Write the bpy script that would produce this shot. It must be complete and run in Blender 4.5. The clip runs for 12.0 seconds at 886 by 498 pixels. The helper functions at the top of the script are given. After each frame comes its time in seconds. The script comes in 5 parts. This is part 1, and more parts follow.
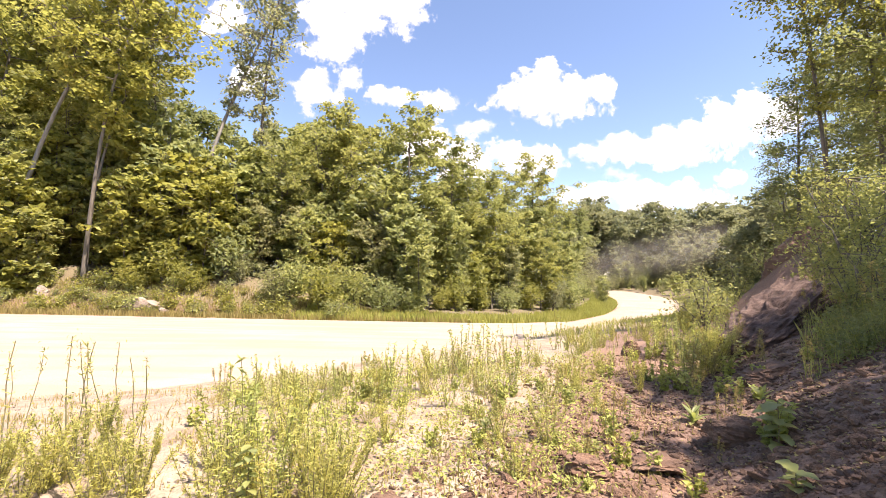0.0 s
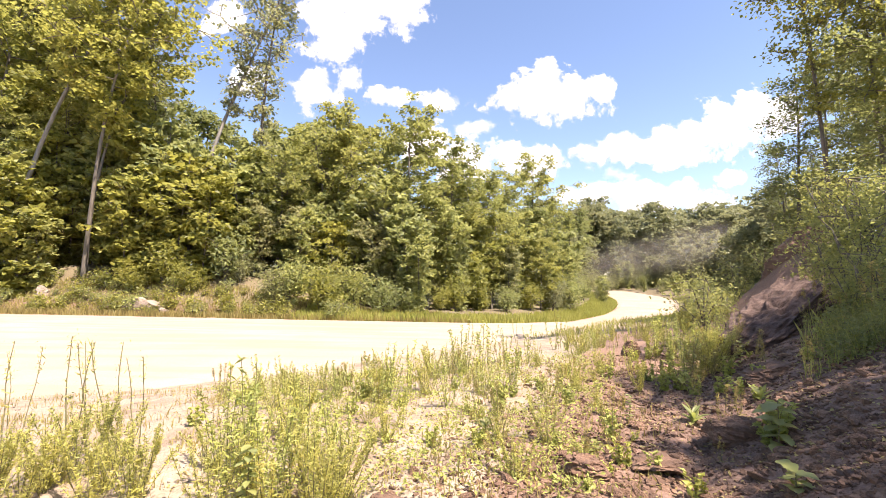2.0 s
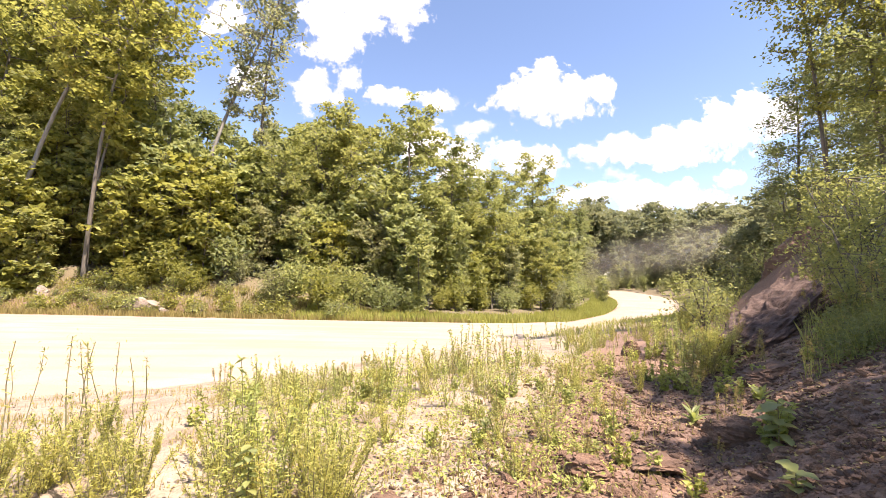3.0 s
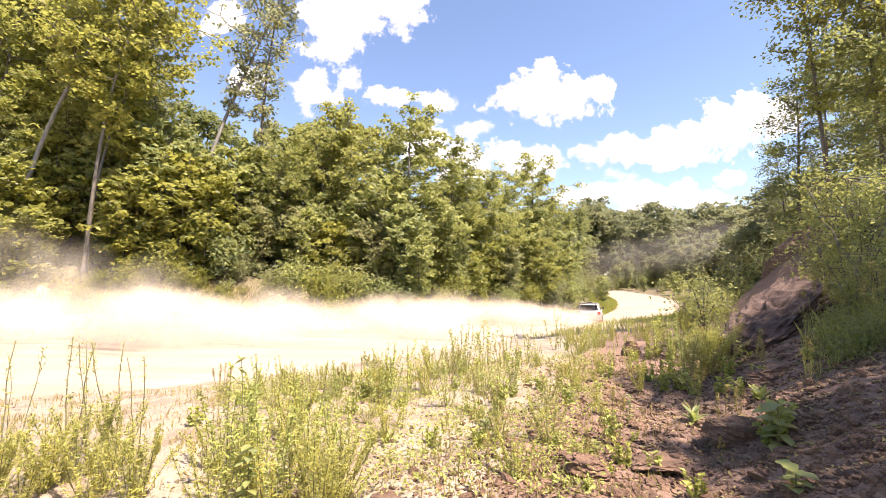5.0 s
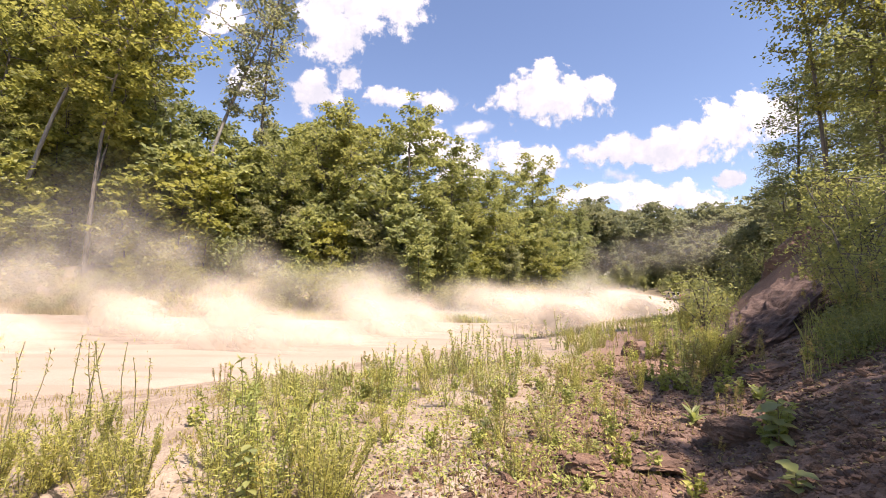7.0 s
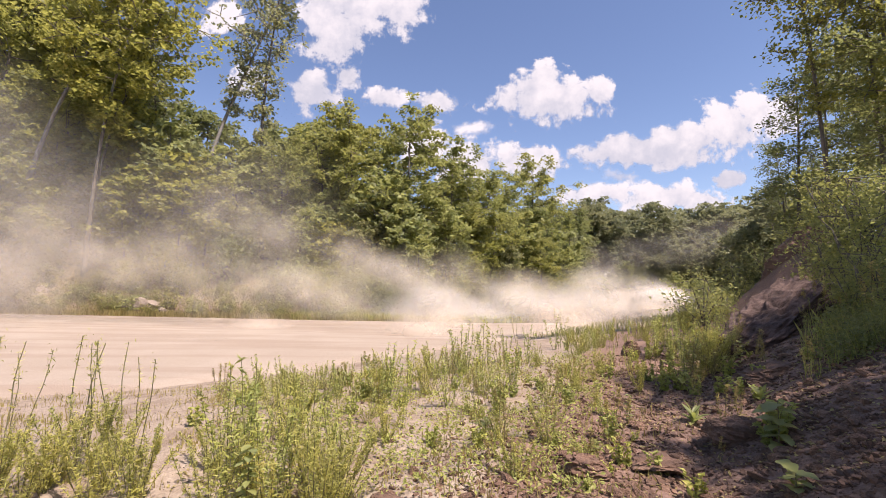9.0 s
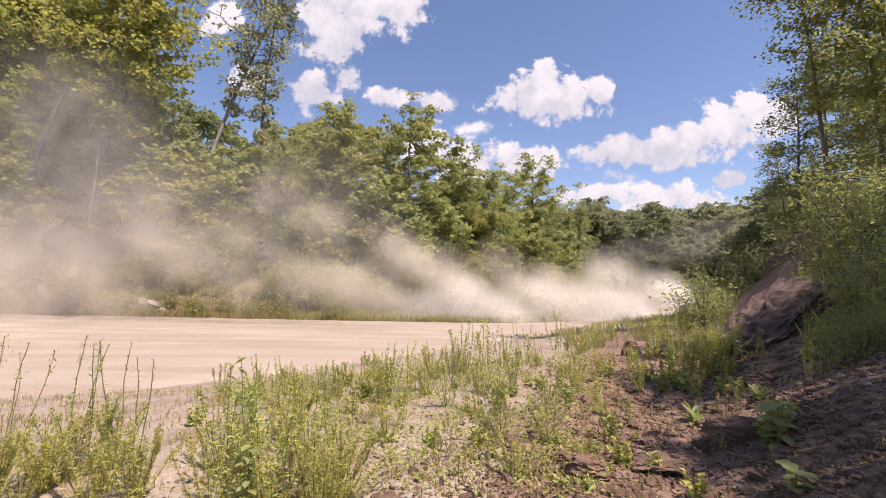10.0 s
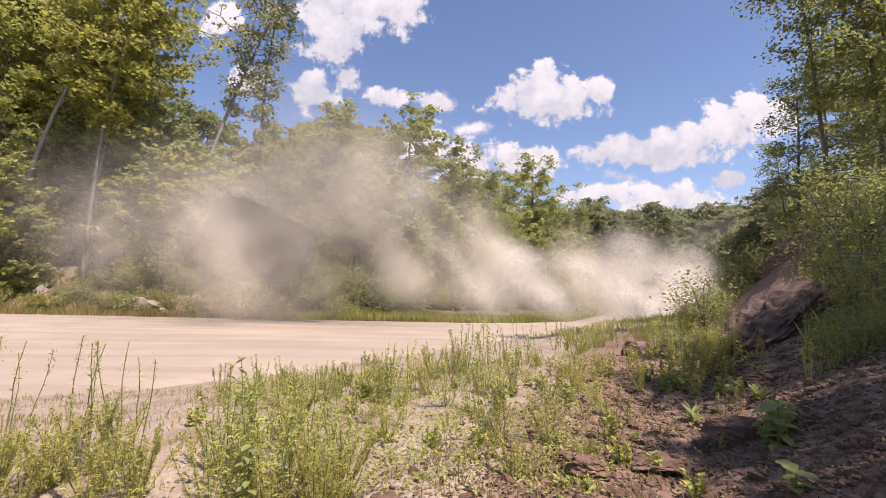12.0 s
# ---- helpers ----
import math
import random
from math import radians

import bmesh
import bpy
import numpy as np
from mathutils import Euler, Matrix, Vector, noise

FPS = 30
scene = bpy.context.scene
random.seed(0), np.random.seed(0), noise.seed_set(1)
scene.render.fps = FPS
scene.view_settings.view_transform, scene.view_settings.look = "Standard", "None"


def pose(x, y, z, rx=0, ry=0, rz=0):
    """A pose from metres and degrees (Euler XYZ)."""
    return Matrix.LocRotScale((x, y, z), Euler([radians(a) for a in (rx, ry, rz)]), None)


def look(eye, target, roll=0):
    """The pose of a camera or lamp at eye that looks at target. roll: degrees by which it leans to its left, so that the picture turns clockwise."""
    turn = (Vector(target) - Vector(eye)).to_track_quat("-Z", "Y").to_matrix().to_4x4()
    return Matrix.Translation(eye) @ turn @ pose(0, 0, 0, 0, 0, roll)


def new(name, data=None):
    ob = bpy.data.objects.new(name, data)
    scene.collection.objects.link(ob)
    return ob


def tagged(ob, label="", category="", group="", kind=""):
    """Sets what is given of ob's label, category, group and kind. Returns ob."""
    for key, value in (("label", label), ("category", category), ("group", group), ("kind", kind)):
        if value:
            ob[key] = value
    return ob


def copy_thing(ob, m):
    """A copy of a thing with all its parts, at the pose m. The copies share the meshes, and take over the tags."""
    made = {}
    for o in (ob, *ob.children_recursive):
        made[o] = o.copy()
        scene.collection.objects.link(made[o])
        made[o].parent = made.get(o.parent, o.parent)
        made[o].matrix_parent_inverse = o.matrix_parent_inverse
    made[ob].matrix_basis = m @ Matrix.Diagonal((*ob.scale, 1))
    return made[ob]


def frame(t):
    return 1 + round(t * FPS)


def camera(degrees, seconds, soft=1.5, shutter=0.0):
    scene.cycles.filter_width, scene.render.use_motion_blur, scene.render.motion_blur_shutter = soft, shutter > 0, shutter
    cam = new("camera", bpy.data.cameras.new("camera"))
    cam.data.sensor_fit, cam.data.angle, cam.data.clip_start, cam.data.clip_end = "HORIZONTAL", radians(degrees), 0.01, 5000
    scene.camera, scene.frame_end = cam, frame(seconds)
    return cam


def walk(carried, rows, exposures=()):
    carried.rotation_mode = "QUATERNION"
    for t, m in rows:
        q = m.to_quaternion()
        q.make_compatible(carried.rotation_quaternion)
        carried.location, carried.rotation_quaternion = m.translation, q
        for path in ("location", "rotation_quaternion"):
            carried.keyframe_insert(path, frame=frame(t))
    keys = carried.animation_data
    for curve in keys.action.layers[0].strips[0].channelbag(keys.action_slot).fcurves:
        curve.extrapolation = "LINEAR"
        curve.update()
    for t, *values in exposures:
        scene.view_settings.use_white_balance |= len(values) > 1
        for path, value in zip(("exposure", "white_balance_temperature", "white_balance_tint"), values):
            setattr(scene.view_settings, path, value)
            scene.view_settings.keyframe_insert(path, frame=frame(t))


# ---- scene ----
# ---------------------------------------------------------------- camera
EYE = Vector((0.0, 0.0, 2.2))
cam = camera(90, 12.0, soft=0.85)
SIGHT = pose(EYE.x, EYE.y, EYE.z, 94.3, 0, 0)
walk(cam, [(0.0, SIGHT), (12.0, SIGHT)],
     exposures=[(0.0, 1.52, 6900, 22), (4.8, 1.52, 6900, 22), (6.0, 1.28, 6850, 24), (7.2, 1.02, 6750, 25), (9.0, 0.7, 6550, 26), (12.0, 0.66, 6500, 26)])

# ---------------------------------------------------------------- world and sun
SUN_AZ, SUN_EL = radians(132), radians(60)      # azimuth clockwise from +y
world = bpy.data.worlds.new("sky")
scene.world = world
world.use_nodes = True
_n = world.node_tree.nodes
_sky = _n.new("ShaderNodeTexSky")
_sky.sky_type, _sky.sun_disc = "NISHITA", False
_sky.sun_elevation, _sky.sun_rotation = SUN_EL, SUN_AZ
_sky.air_density, _sky.dust_density, _sky.ozone_density = 1.0, 0.3, 2.2
world.node_tree.links.new(_sky.outputs[0], _n["Background"].inputs[0])
_n["Background"].inputs[1].default_value = 0.1
_sd = bpy.data.lights.new("sun", "SUN")
_sd.energy, _sd.angle, _sd.color = 5.0, radians(0.55), (1.0, 0.95, 0.86)
sun = new("sun", _sd)
_dir = Vector((math.sin(SUN_AZ) * math.cos(SUN_EL), math.cos(SUN_AZ) * math.cos(SUN_EL), math.sin(SUN_EL)))
sun.matrix_world = look(_dir * 80, (0, 0, 0))
scene.cycles.transparent_max_bounces = 48

# ---------------------------------------------------------------- material kit


class Nodes:
    """A small builder of node materials."""

    def __init__(self, name):
        self.mat = bpy.data.materials.new(name)
        self.mat.use_nodes = True
        self.t = self.mat.node_tree
        self.t.nodes.clear()
        self.out = self.t.nodes.new("ShaderNodeOutputMaterial")

    def add(self, kind, **inputs):
        node = self.t.nodes.new(kind)
        for key, value in inputs.items():
            self.put(node.inputs[int(key[1:]) if key[0] == "i" and key[1:].isdigit() else key.replace("_", " ")], value)
        return node

    def put(self, socket, value):
        if isinstance(value, bpy.types.NodeSocket):
            self.t.links.new(value, socket)
        elif isinstance(value, bpy.types.Node):
            self.t.links.new(value.outputs[0], socket)
        else:
            socket.default_value = value

    def math(self, op, a, b=0.0, clamp=False):
        node = self.add("ShaderNodeMath", i0=a, i1=b)
        node.operation, node.use_clamp = op, clamp
        return node.outputs[0]

    def coords(self, which="Object"):
        return self.add("ShaderNodeTexCoord").outputs[which]

    def place(self):
        return self.add("ShaderNodeNewGeometry").outputs["Position"]

    def island(self):
        return self.add("ShaderNodeNewGeometry").outputs["Random Per Island"]

    def noise(self, co, scale, detail=4.0, rough=0.55, distort=0.0):
        node = self.add("ShaderNodeTexNoise", Vector=co, Scale=scale, Detail=detail, Roughness=rough, Distortion=distort)
        return node.outputs["Fac"]

    def voronoi(self, co, scale, out="Distance"):
        return self.add("ShaderNodeTexVoronoi", Vector=co, Scale=scale).outputs[out]

    def ramp(self, fac, *stops):
        node = self.add("ShaderNodeValToRGB", Fac=fac)
        e = node.color_ramp.elements
        while len(e) < len(stops):
            e.new(0.5)
        for el, (p, c) in zip(e, stops):
            el.position, el.color = p, (*c, 1) if len(c) == 3 else c
        return node.outputs[0]

    def span(self, value, a, b, lo=0.0, hi=1.0):
        node = self.add("ShaderNodeMapRange", Value=value, From_Min=a, From_Max=b, To_Min=lo, To_Max=hi)
        node.interpolation_type = "SMOOTHSTEP"
        return node.outputs[0]

    def mix(self, fac, a, b, how="MIX"):
        node = self.t.nodes.new("ShaderNodeMix")
        node.data_type, node.blend_type = "RGBA", how
        for i, v in ((0, fac), (6, a), (7, b)):
            self.put(node.inputs[i], (*v, 1) if isinstance(v, tuple) and len(v) == 3 else v)
        return node.outputs[2]

    def bump(self, height, strength=0.5, dist=0.02):
        return self.add("ShaderNodeBump", Strength=strength, Distance=dist, Height=height).outputs[0]

    def surface(self, color, rough=0.8, normal=None, **more):
        b = self.add("ShaderNodeBsdfPrincipled", Base_Color=color if not isinstance(color, tuple) else (*color, 1), Roughness=rough, **more)
        if normal is not None:
            self.put(b.inputs["Normal"], normal)
        self.put(self.out.inputs[0], b)
        return self.mat


def leaf_mat(name, dark, light, through_col, scale=0.5, dry=None):
    n = Nodes(name)
    patch = n.noise(n.coords(), scale, 3)
    pick = n.math("ADD", n.math("MULTIPLY", n.island(), 0.6), n.math("MULTIPLY", patch, 0.6))
    stops = [(0.3, dark), (0.85, light)]
    if dry:
        stops = [(0.25, dark), (0.75, light), (0.97, dry)]
    col = n.ramp(pick, *stops)
    own = n.add("ShaderNodeObjectInfo").outputs["Random"]
    col = n.mix(0.6, col, n.ramp(own, (0.0, (0.66, 0.74, 0.66)), (0.35, (0.95, 0.95, 0.8)), (0.7, (1.22, 1.15, 0.7)), (1.0, (1.3, 1.12, 0.68))), "MULTIPLY")
    dif = n.add("ShaderNodeBsdfPrincipled", Base_Color=col, Roughness=0.5)
    dif.inputs["Specular IOR Level"].default_value = 0.35
    tr = n.add("ShaderNodeBsdfTranslucent", Color=n.mix(0.75, col, (*through_col, 1)))
    m = n.add("ShaderNodeMixShader", i0=0.46, i1=dif.outputs[0], i2=tr.outputs[0])
    n.put(n.out.inputs[0], m)
    return n.mat


def bark_mat(name, a, b, scale=6.0):
    n = Nodes(name)
    co = n.add("ShaderNodeMapping", Vector=n.coords(), Scale=(1, 1, 0.22)).outputs[0]
    f = n.noise(co, scale, 6, 0.65)
    big = n.noise(n.coords(), 0.9, 3)
    col = n.mix(n.math("MULTIPLY", big, 0.5), n.ramp(f, (0.3, a), (0.7, b)), (0.10, 0.10, 0.08))
    return n.surface(col, 0.9, n.bump(f, 0.7, 0.02))


M_LEAF = leaf_mat("maple_leaves", (0.088, 0.108, 0.046), (0.305, 0.31, 0.105), (0.56, 0.56, 0.16))
M_LEAF_YELLOW = leaf_mat("sunny_leaves", (0.095, 0.103, 0.04), (0.305, 0.302, 0.082), (0.58, 0.565, 0.13))
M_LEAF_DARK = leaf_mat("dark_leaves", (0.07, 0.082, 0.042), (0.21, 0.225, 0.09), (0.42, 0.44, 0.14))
# Leaves of the far trees: the greying by distance haze is put into the colour.
M_LEAF_HAZED = leaf_mat("hazed_far_leaves", (0.085, 0.098, 0.06), (0.24, 0.25, 0.14), (0.40, 0.40, 0.19))
M_LEAF_SILVER = leaf_mat("grey_green_leaves", (0.13, 0.14, 0.085), (0.34, 0.345, 0.19), (0.5, 0.5, 0.24))
M_BUSH = leaf_mat("bush_leaves", (0.10, 0.125, 0.06), (0.34, 0.355, 0.15), (0.56, 0.57, 0.19), 0.9)
M_WEED = leaf_mat("weed_leaves", (0.20, 0.205, 0.065), (0.47, 0.455, 0.15), (0.54, 0.53, 0.12), 2.0, (0.50, 0.41, 0.18))
M_WEED_GREEN = leaf_mat("green_weed_leaves", (0.17, 0.205, 0.06), (0.44, 0.46, 0.15), (0.50, 0.54, 0.12), 2.0, (0.44, 0.39, 0.16))
M_BROAD = leaf_mat("broad_leaves", (0.16, 0.19, 0.08), (0.40, 0.42, 0.20), (0.42, 0.46, 0.10), 2.0)
M_GRASS = leaf_mat("verge_grass", (0.16, 0.19, 0.05), (0.37, 0.385, 0.12), (0.48, 0.48, 0.13), 0.3, (0.48, 0.42, 0.20))
M_DRY = leaf_mat("dry_grass", (0.17, 0.135, 0.055), (0.43, 0.36, 0.15), (0.52, 0.44, 0.17), 0.6)
M_BARK = bark_mat("grey_bark", (0.075, 0.06, 0.045), (0.23, 0.19, 0.15))
M_BARK_PALE = bark_mat("pale_bark", (0.15, 0.13, 0.11), (0.36, 0.33, 0.28))
M_STEM = bark_mat("weed_stem", (0.12, 0.12, 0.04), (0.28, 0.24, 0.10), 30)


def road_mat():
    n = Nodes("pale_gravel_road")
    p = n.place()
    fine = n.noise(p, 38, 5, 0.7)
    stones = n.voronoi(p, 26)
    broad = n.noise(p, 0.35, 4)
    lane = n.noise(n.add("ShaderNodeMapping", Vector=p, Scale=(0.06, 0.9, 1.0)).outputs[0], 1.6, 4)
    col = n.ramp(fine, (0.25, (0.25, 0.192, 0.136)), (0.75, (0.40, 0.325, 0.24)))
    col = n.mix(n.span(broad, 0.35, 0.7, 0.0, 0.5), col, (0.42, 0.347, 0.262))
    col = n.mix(n.span(lane, 0.45, 0.62, 0.0, 0.6), col, (0.275, 0.203, 0.142))
    return n.surface(col, 0.95, n.bump(n.math("ADD", fine, n.math("MULTIPLY", stones, 0.7)), 0.5, 0.02))


def ground_mat():
    n = Nodes("gravel_soil")
    p = n.place()
    soil = n.add("ShaderNodeAttribute")
    soil.attribute_name = "soil"
    litter = n.add("ShaderNodeAttribute")
    litter.attribute_name = "litter"
    fine = n.noise(p, 22, 6, 0.7)
    peb = n.voronoi(p, 34)
    mid = n.noise(p, 1.7, 5, 0.6)
    sand = n.ramp(fine, (0.25, (0.21, 0.155, 0.105)), (0.5, (0.32, 0.25, 0.178)), (0.78, (0.43, 0.35, 0.26)))
    sand = n.mix(n.span(mid, 0.42, 0.68, 0, 0.75), sand, (0.185, 0.125, 0.075))
    brown = n.ramp(fine, (0.25, (0.10, 0.057, 0.038)), (0.55, (0.215, 0.132, 0.092)), (0.85, (0.34, 0.23, 0.165)))
    edge = n.math("ADD", soil.outputs["Fac"], n.math("MULTIPLY", n.math("SUBTRACT", mid, 0.5), 0.9))
    col = n.mix(n.span(edge, 0.35, 0.65), sand, brown)
    wood = n.ramp(fine, (0.2, (0.07, 0.055, 0.03)), (0.8, (0.24, 0.185, 0.10)))
    edge2 = n.math("ADD", litter.outputs["Fac"], n.math("MULTIPLY", n.math("SUBTRACT", mid, 0.5), 0.6))
    col = n.mix(n.span(edge2, 0.3, 0.7), col, wood)
    return n.surface(col, 0.95, n.bump(n.math("ADD", fine, n.math("MULTIPLY", peb, 0.8)), 0.5, 0.025))


def rock_mat(name, a, b, c, scale=3.0):
    n = Nodes(name)
    co = n.coords()
    lay = n.noise(n.add("ShaderNodeMapping", Vector=co, Scale=(1, 1, 3.2)).outputs[0], scale, 8, 0.65, 0.4)
    spot = n.noise(co, scale * 7, 5, 0.7)
    own = n.add("ShaderNodeObjectInfo").outputs["Random"]
    col = n.ramp(lay, (0.28, a), (0.5, b), (0.75, c))
    col = n.mix(n.span(spot, 0.5, 0.75, 0, 0.5), col, c)
    col = n.mix(0.5, col, n.ramp(own, (0, (0.5, 0.47, 0.45)), (1, (1.05, 1.0, 0.95))), "MULTIPLY")
    col = n.mix(0.75, col, n.ramp(n.island(), (0, (0.42, 0.38, 0.36)), (0.6, (0.95, 0.92, 0.9)), (1, (1.35, 1.28, 1.2))), "MULTIPLY")
    return n.surface(col, 0.92, n.bump(n.math("ADD", lay, n.math("MULTIPLY", spot, 0.4)), 0.9, 0.05))


M_ROAD, M_GROUND = road_mat(), ground_mat()
M_ROCK = rock_mat("brown_shale", (0.085, 0.048, 0.030), (0.225, 0.136, 0.088), (0.38, 0.26, 0.18))
M_SLAB = rock_mat("slab_rock", (0.045, 0.027, 0.021), (0.125, 0.08, 0.063), (0.25, 0.175, 0.14), 5.0)
M_ROCK_PALE = rock_mat("pale_rock", (0.17, 0.13, 0.10), (0.32, 0.26, 0.20), (0.50, 0.43, 0.35))


def plain(name, color, rough=0.5, metal=0.0, wear=0.12):
    n = Nodes(name)
    f = n.noise(n.coords(), 5, 5)
    col = n.mix(n.span(f, 0.4, 0.75, 0, wear * 3), (*color, 1), (0.42, 0.35, 0.27, 1))
    return n.surface(col, rough, None, Metallic=metal)


def dust_mat(name, dense, low, high, scale=0.45, tone=(0.78, 0.68, 0.55)):
    """Thin airborne dust: lets light through, and is denser towards the middle of its puff."""
    n = Nodes(name)
    co = n.coords()
    rnd = n.add("ShaderNodeObjectInfo").outputs["Random"]
    moved = n.add("ShaderNodeVectorMath", i0=co, i1=n.add("ShaderNodeCombineXYZ", X=n.math("MULTIPLY", rnd, 57), Y=n.math("MULTIPLY", rnd, 31), Z=rnd).outputs[0]).outputs[0]
    cloud = n.noise(moved, scale * 2.2, 7, 0.62, 0.9)
    uv = n.coords("UV")
    c = n.add("ShaderNodeVectorMath", i0=uv, i1=(0.5, 0.5, 0.0))
    c.operation = "SUBTRACT"
    ln = n.add("ShaderNodeVectorMath", i0=c.outputs[0])
    ln.operation = "LENGTH"
    r = n.math("ADD", n.math("MULTIPLY", ln.outputs["Value"], 2.0), n.math("MULTIPLY", n.math("SUBTRACT", cloud, 0.5), 1.5))
    fall = n.math("MULTIPLY", n.span(r, 0.95, 0.1), n.span(n.math("MULTIPLY", ln.outputs["Value"], 2.0), 0.98, 0.7))
    a = n.math("MULTIPLY", n.math("MULTIPLY", fall, n.span(cloud, low, high, 0.12, 1.0)), dense, True)
    up = n.add("ShaderNodeCombineXYZ", X=0.25, Y=-0.35, Z=0.9).outputs[0]
    d = n.add("ShaderNodeBsdfDiffuse", Color=(*tone, 1), Normal=up)
    t = n.add("ShaderNodeBsdfTranslucent", Color=(*tone, 1), Normal=up)
    s = n.add("ShaderNodeAddShader", i0=d.outputs[0], i1=t.outputs[0])
    clear = n.add("ShaderNodeBsdfTransparent")
    n.put(n.out.inputs[0], n.add("ShaderNodeMixShader", i0=a, i1=clear.outputs[0], i2=s.outputs[0]))
    return n.mat


# ---------------------------------------------------------------- mesh kit

def raw_mesh(name, verts, faces, mats, smooth=False):
    """A mesh from numpy arrays of vertices and four-sided faces."""
    me = bpy.data.meshes.new(name)
    verts, faces = np.asarray(verts, np.float32), np.asarray(faces, np.int32)
    me.vertices.add(len(verts))
    me.vertices.foreach_set("co", verts.ravel())
    me.loops.add(faces.size)
    me.loops.foreach_set("vertex_index", faces.ravel())
    me.polygons.add(len(faces))
    me.polygons.foreach_set("loop_start", np.arange(0, faces.size, faces.shape[1], dtype=np.int32))
    me.polygons.foreach_set("use_smooth", np.full(len(faces), smooth))
    me.update(calc_edges=True)
    for m in mats if isinstance(mats, (list, tuple)) else [mats]:
        me.materials.append(m)
    return me


def part(name, bm, material, parent, label=""):
    """Links a bmesh or a mesh as one object under parent."""
    if isinstance(bm, bmesh.types.BMesh):
        me = bpy.data.meshes.new(name)
        bm.to_mesh(me)
        bm.free()
        me.materials.append(material)
    else:
        me = bm
    ob = new(name, me)
    ob.parent = parent
    return tagged(ob, label)


def tubes(paths, sides=6):
    """Tapered tubes along (points, radii) pairs, as arrays."""
    vs, fs, base = [], [], 0
    ang = np.arange(sides) * 2 * np.pi / sides
    for pts, rad in paths:
        pts = np.asarray(pts, float)
        tan = np.gradient(pts, axis=0)
        tan /= np.linalg.norm(tan, axis=1, keepdims=True) + 1e-9
        ref = np.where(np.abs(tan[:, 2:3]) > 0.9, [[1.0, 0, 0]], [[0, 0, 1.0]])
        u = np.cross(tan, ref)
        u /= np.linalg.norm(u, axis=1, keepdims=True) + 1e-9
        w = np.cross(tan, u)
        r = np.asarray(rad, float)[:, None, None]
        ring = pts[:, None, :] + r * (np.cos(ang)[None, :, None] * u[:, None, :] + np.sin(ang)[None, :, None] * w[:, None, :])
        vs.append(ring.reshape(-1, 3))
        k = len(pts)
        i, j = np.meshgrid(np.arange(k - 1), np.arange(sides), indexing="ij")
        a, b = base + i * sides + j, base + i * sides + (j + 1) % sides
        fs.append(np.stack([a, b, b + sides, a + sides], -1).reshape(-1, 4))
        base += k * sides
    return np.concatenate(vs), np.concatenate(fs)


def leaves(rng, centres, size, flat=0.5, slim=0.55, axis=None):
    """Pointed leaves at the given centres, as arrays of four-sided faces."""
    n = len(centres)
    nor = rng.normal(size=(n, 3))
    nor[:, 2] = np.abs(nor[:, 2]) + flat
    nor /= np.linalg.norm(nor, axis=1, keepdims=True)
    a = rng.normal(size=(n, 3)) if axis is None else axis + rng.normal(size=(n, 3)) * 0.25
    a -= nor * np.sum(a * nor, 1, keepdims=True)
    a /= np.linalg.norm(a, axis=1, keepdims=True) + 1e-9
    b = np.cross(nor, a)
    s = (size * rng.uniform(0.6, 1.35, n))[:, None]
    bend = nor * s * 0.12
    v = np.stack([centres - a * s * 0.5, centres + b * s * slim * 0.5 + bend - a * s * 0.05, centres + a * s * 0.5, centres - b * s * slim * 0.5 + bend - a * s * 0.05], 1)
    return v.reshape(-1, 3), np.arange(4 * n).reshape(-1, 4)


def chaikin(p, times=3):
    p = np.asarray(p, float)
    for _ in range(times):
        q = np.empty((2 * len(p), p.shape[1]))
        q[0], q[-1] = p[0], p[-1]
        q[1:-1:2] = 0.75 * p[:-1] + 0.25 * p[1:]
        q[2:-1:2] = 0.25 * p[:-1] + 0.75 * p[1:]
        p = q
    return p


# ---------------------------------------------------------------- the lie of the land
FAR_EDGE = chaikin([(-140, 13), (-60, 19), (-24.5, 24.5), (-12.2, 25), (0, 25.5), (6.6, 30), (13.7, 42), (24, 60), (30.5, 80), (37, 108), (41, 135), (36, 220)])
NEAR_EDGE = chaikin([(-140, -1), (-30, 5), (-8.5, 8.0), (-4.8, 9.9), (-2.2, 12.3), (0.3, 15), (4, 19), (8.5, 25), (15.4, 35), (26, 50), (36, 66), (43, 85), (46, 108), (48, 135), (45, 220)])


def to_line(x, y, line):
    best = np.full(x.shape, 1e9)
    for (ax, ay), (bx, by) in zip(line[:-1], line[1:]):
        dx, dy = bx - ax, by - ay
        k = np.clip(((x - ax) * dx + (y - ay) * dy) / (dx * dx + dy * dy + 1e-12), 0, 1)
        best = np.minimum(best, np.hypot(x - ax - k * dx, y - ay - k * dy))
    return best


def inside_road(x, y):
    poly = np.concatenate([FAR_EDGE, NEAR_EDGE[::-1]])
    odd = np.zeros(x.shape, bool)
    for (ax, ay), (bx, by) in zip(poly, np.roll(poly, -1, 0)):
        if ay == by:
            continue
        odd ^= ((ay > y) != (by > y)) & (x < (bx - ax) * (y - ay) / (by - ay) + ax)
    return odd


def step(v, a, b):
    k = np.clip((v - a) / (b - a), 0, 1)
    return k * k * (3 - 2 * k)


def ripple(x, y, f, seed=0.0):
    return (np.sin(x * f + seed) * np.cos(y * f * 1.13 + seed * 2.1) + 0.6 * np.sin(x * f * 2.3 - y * f * 1.7 + seed * 3) + 0.35 * np.sin(x * f * 4.9 + y * f * 4.1 + seed)) / 1.95


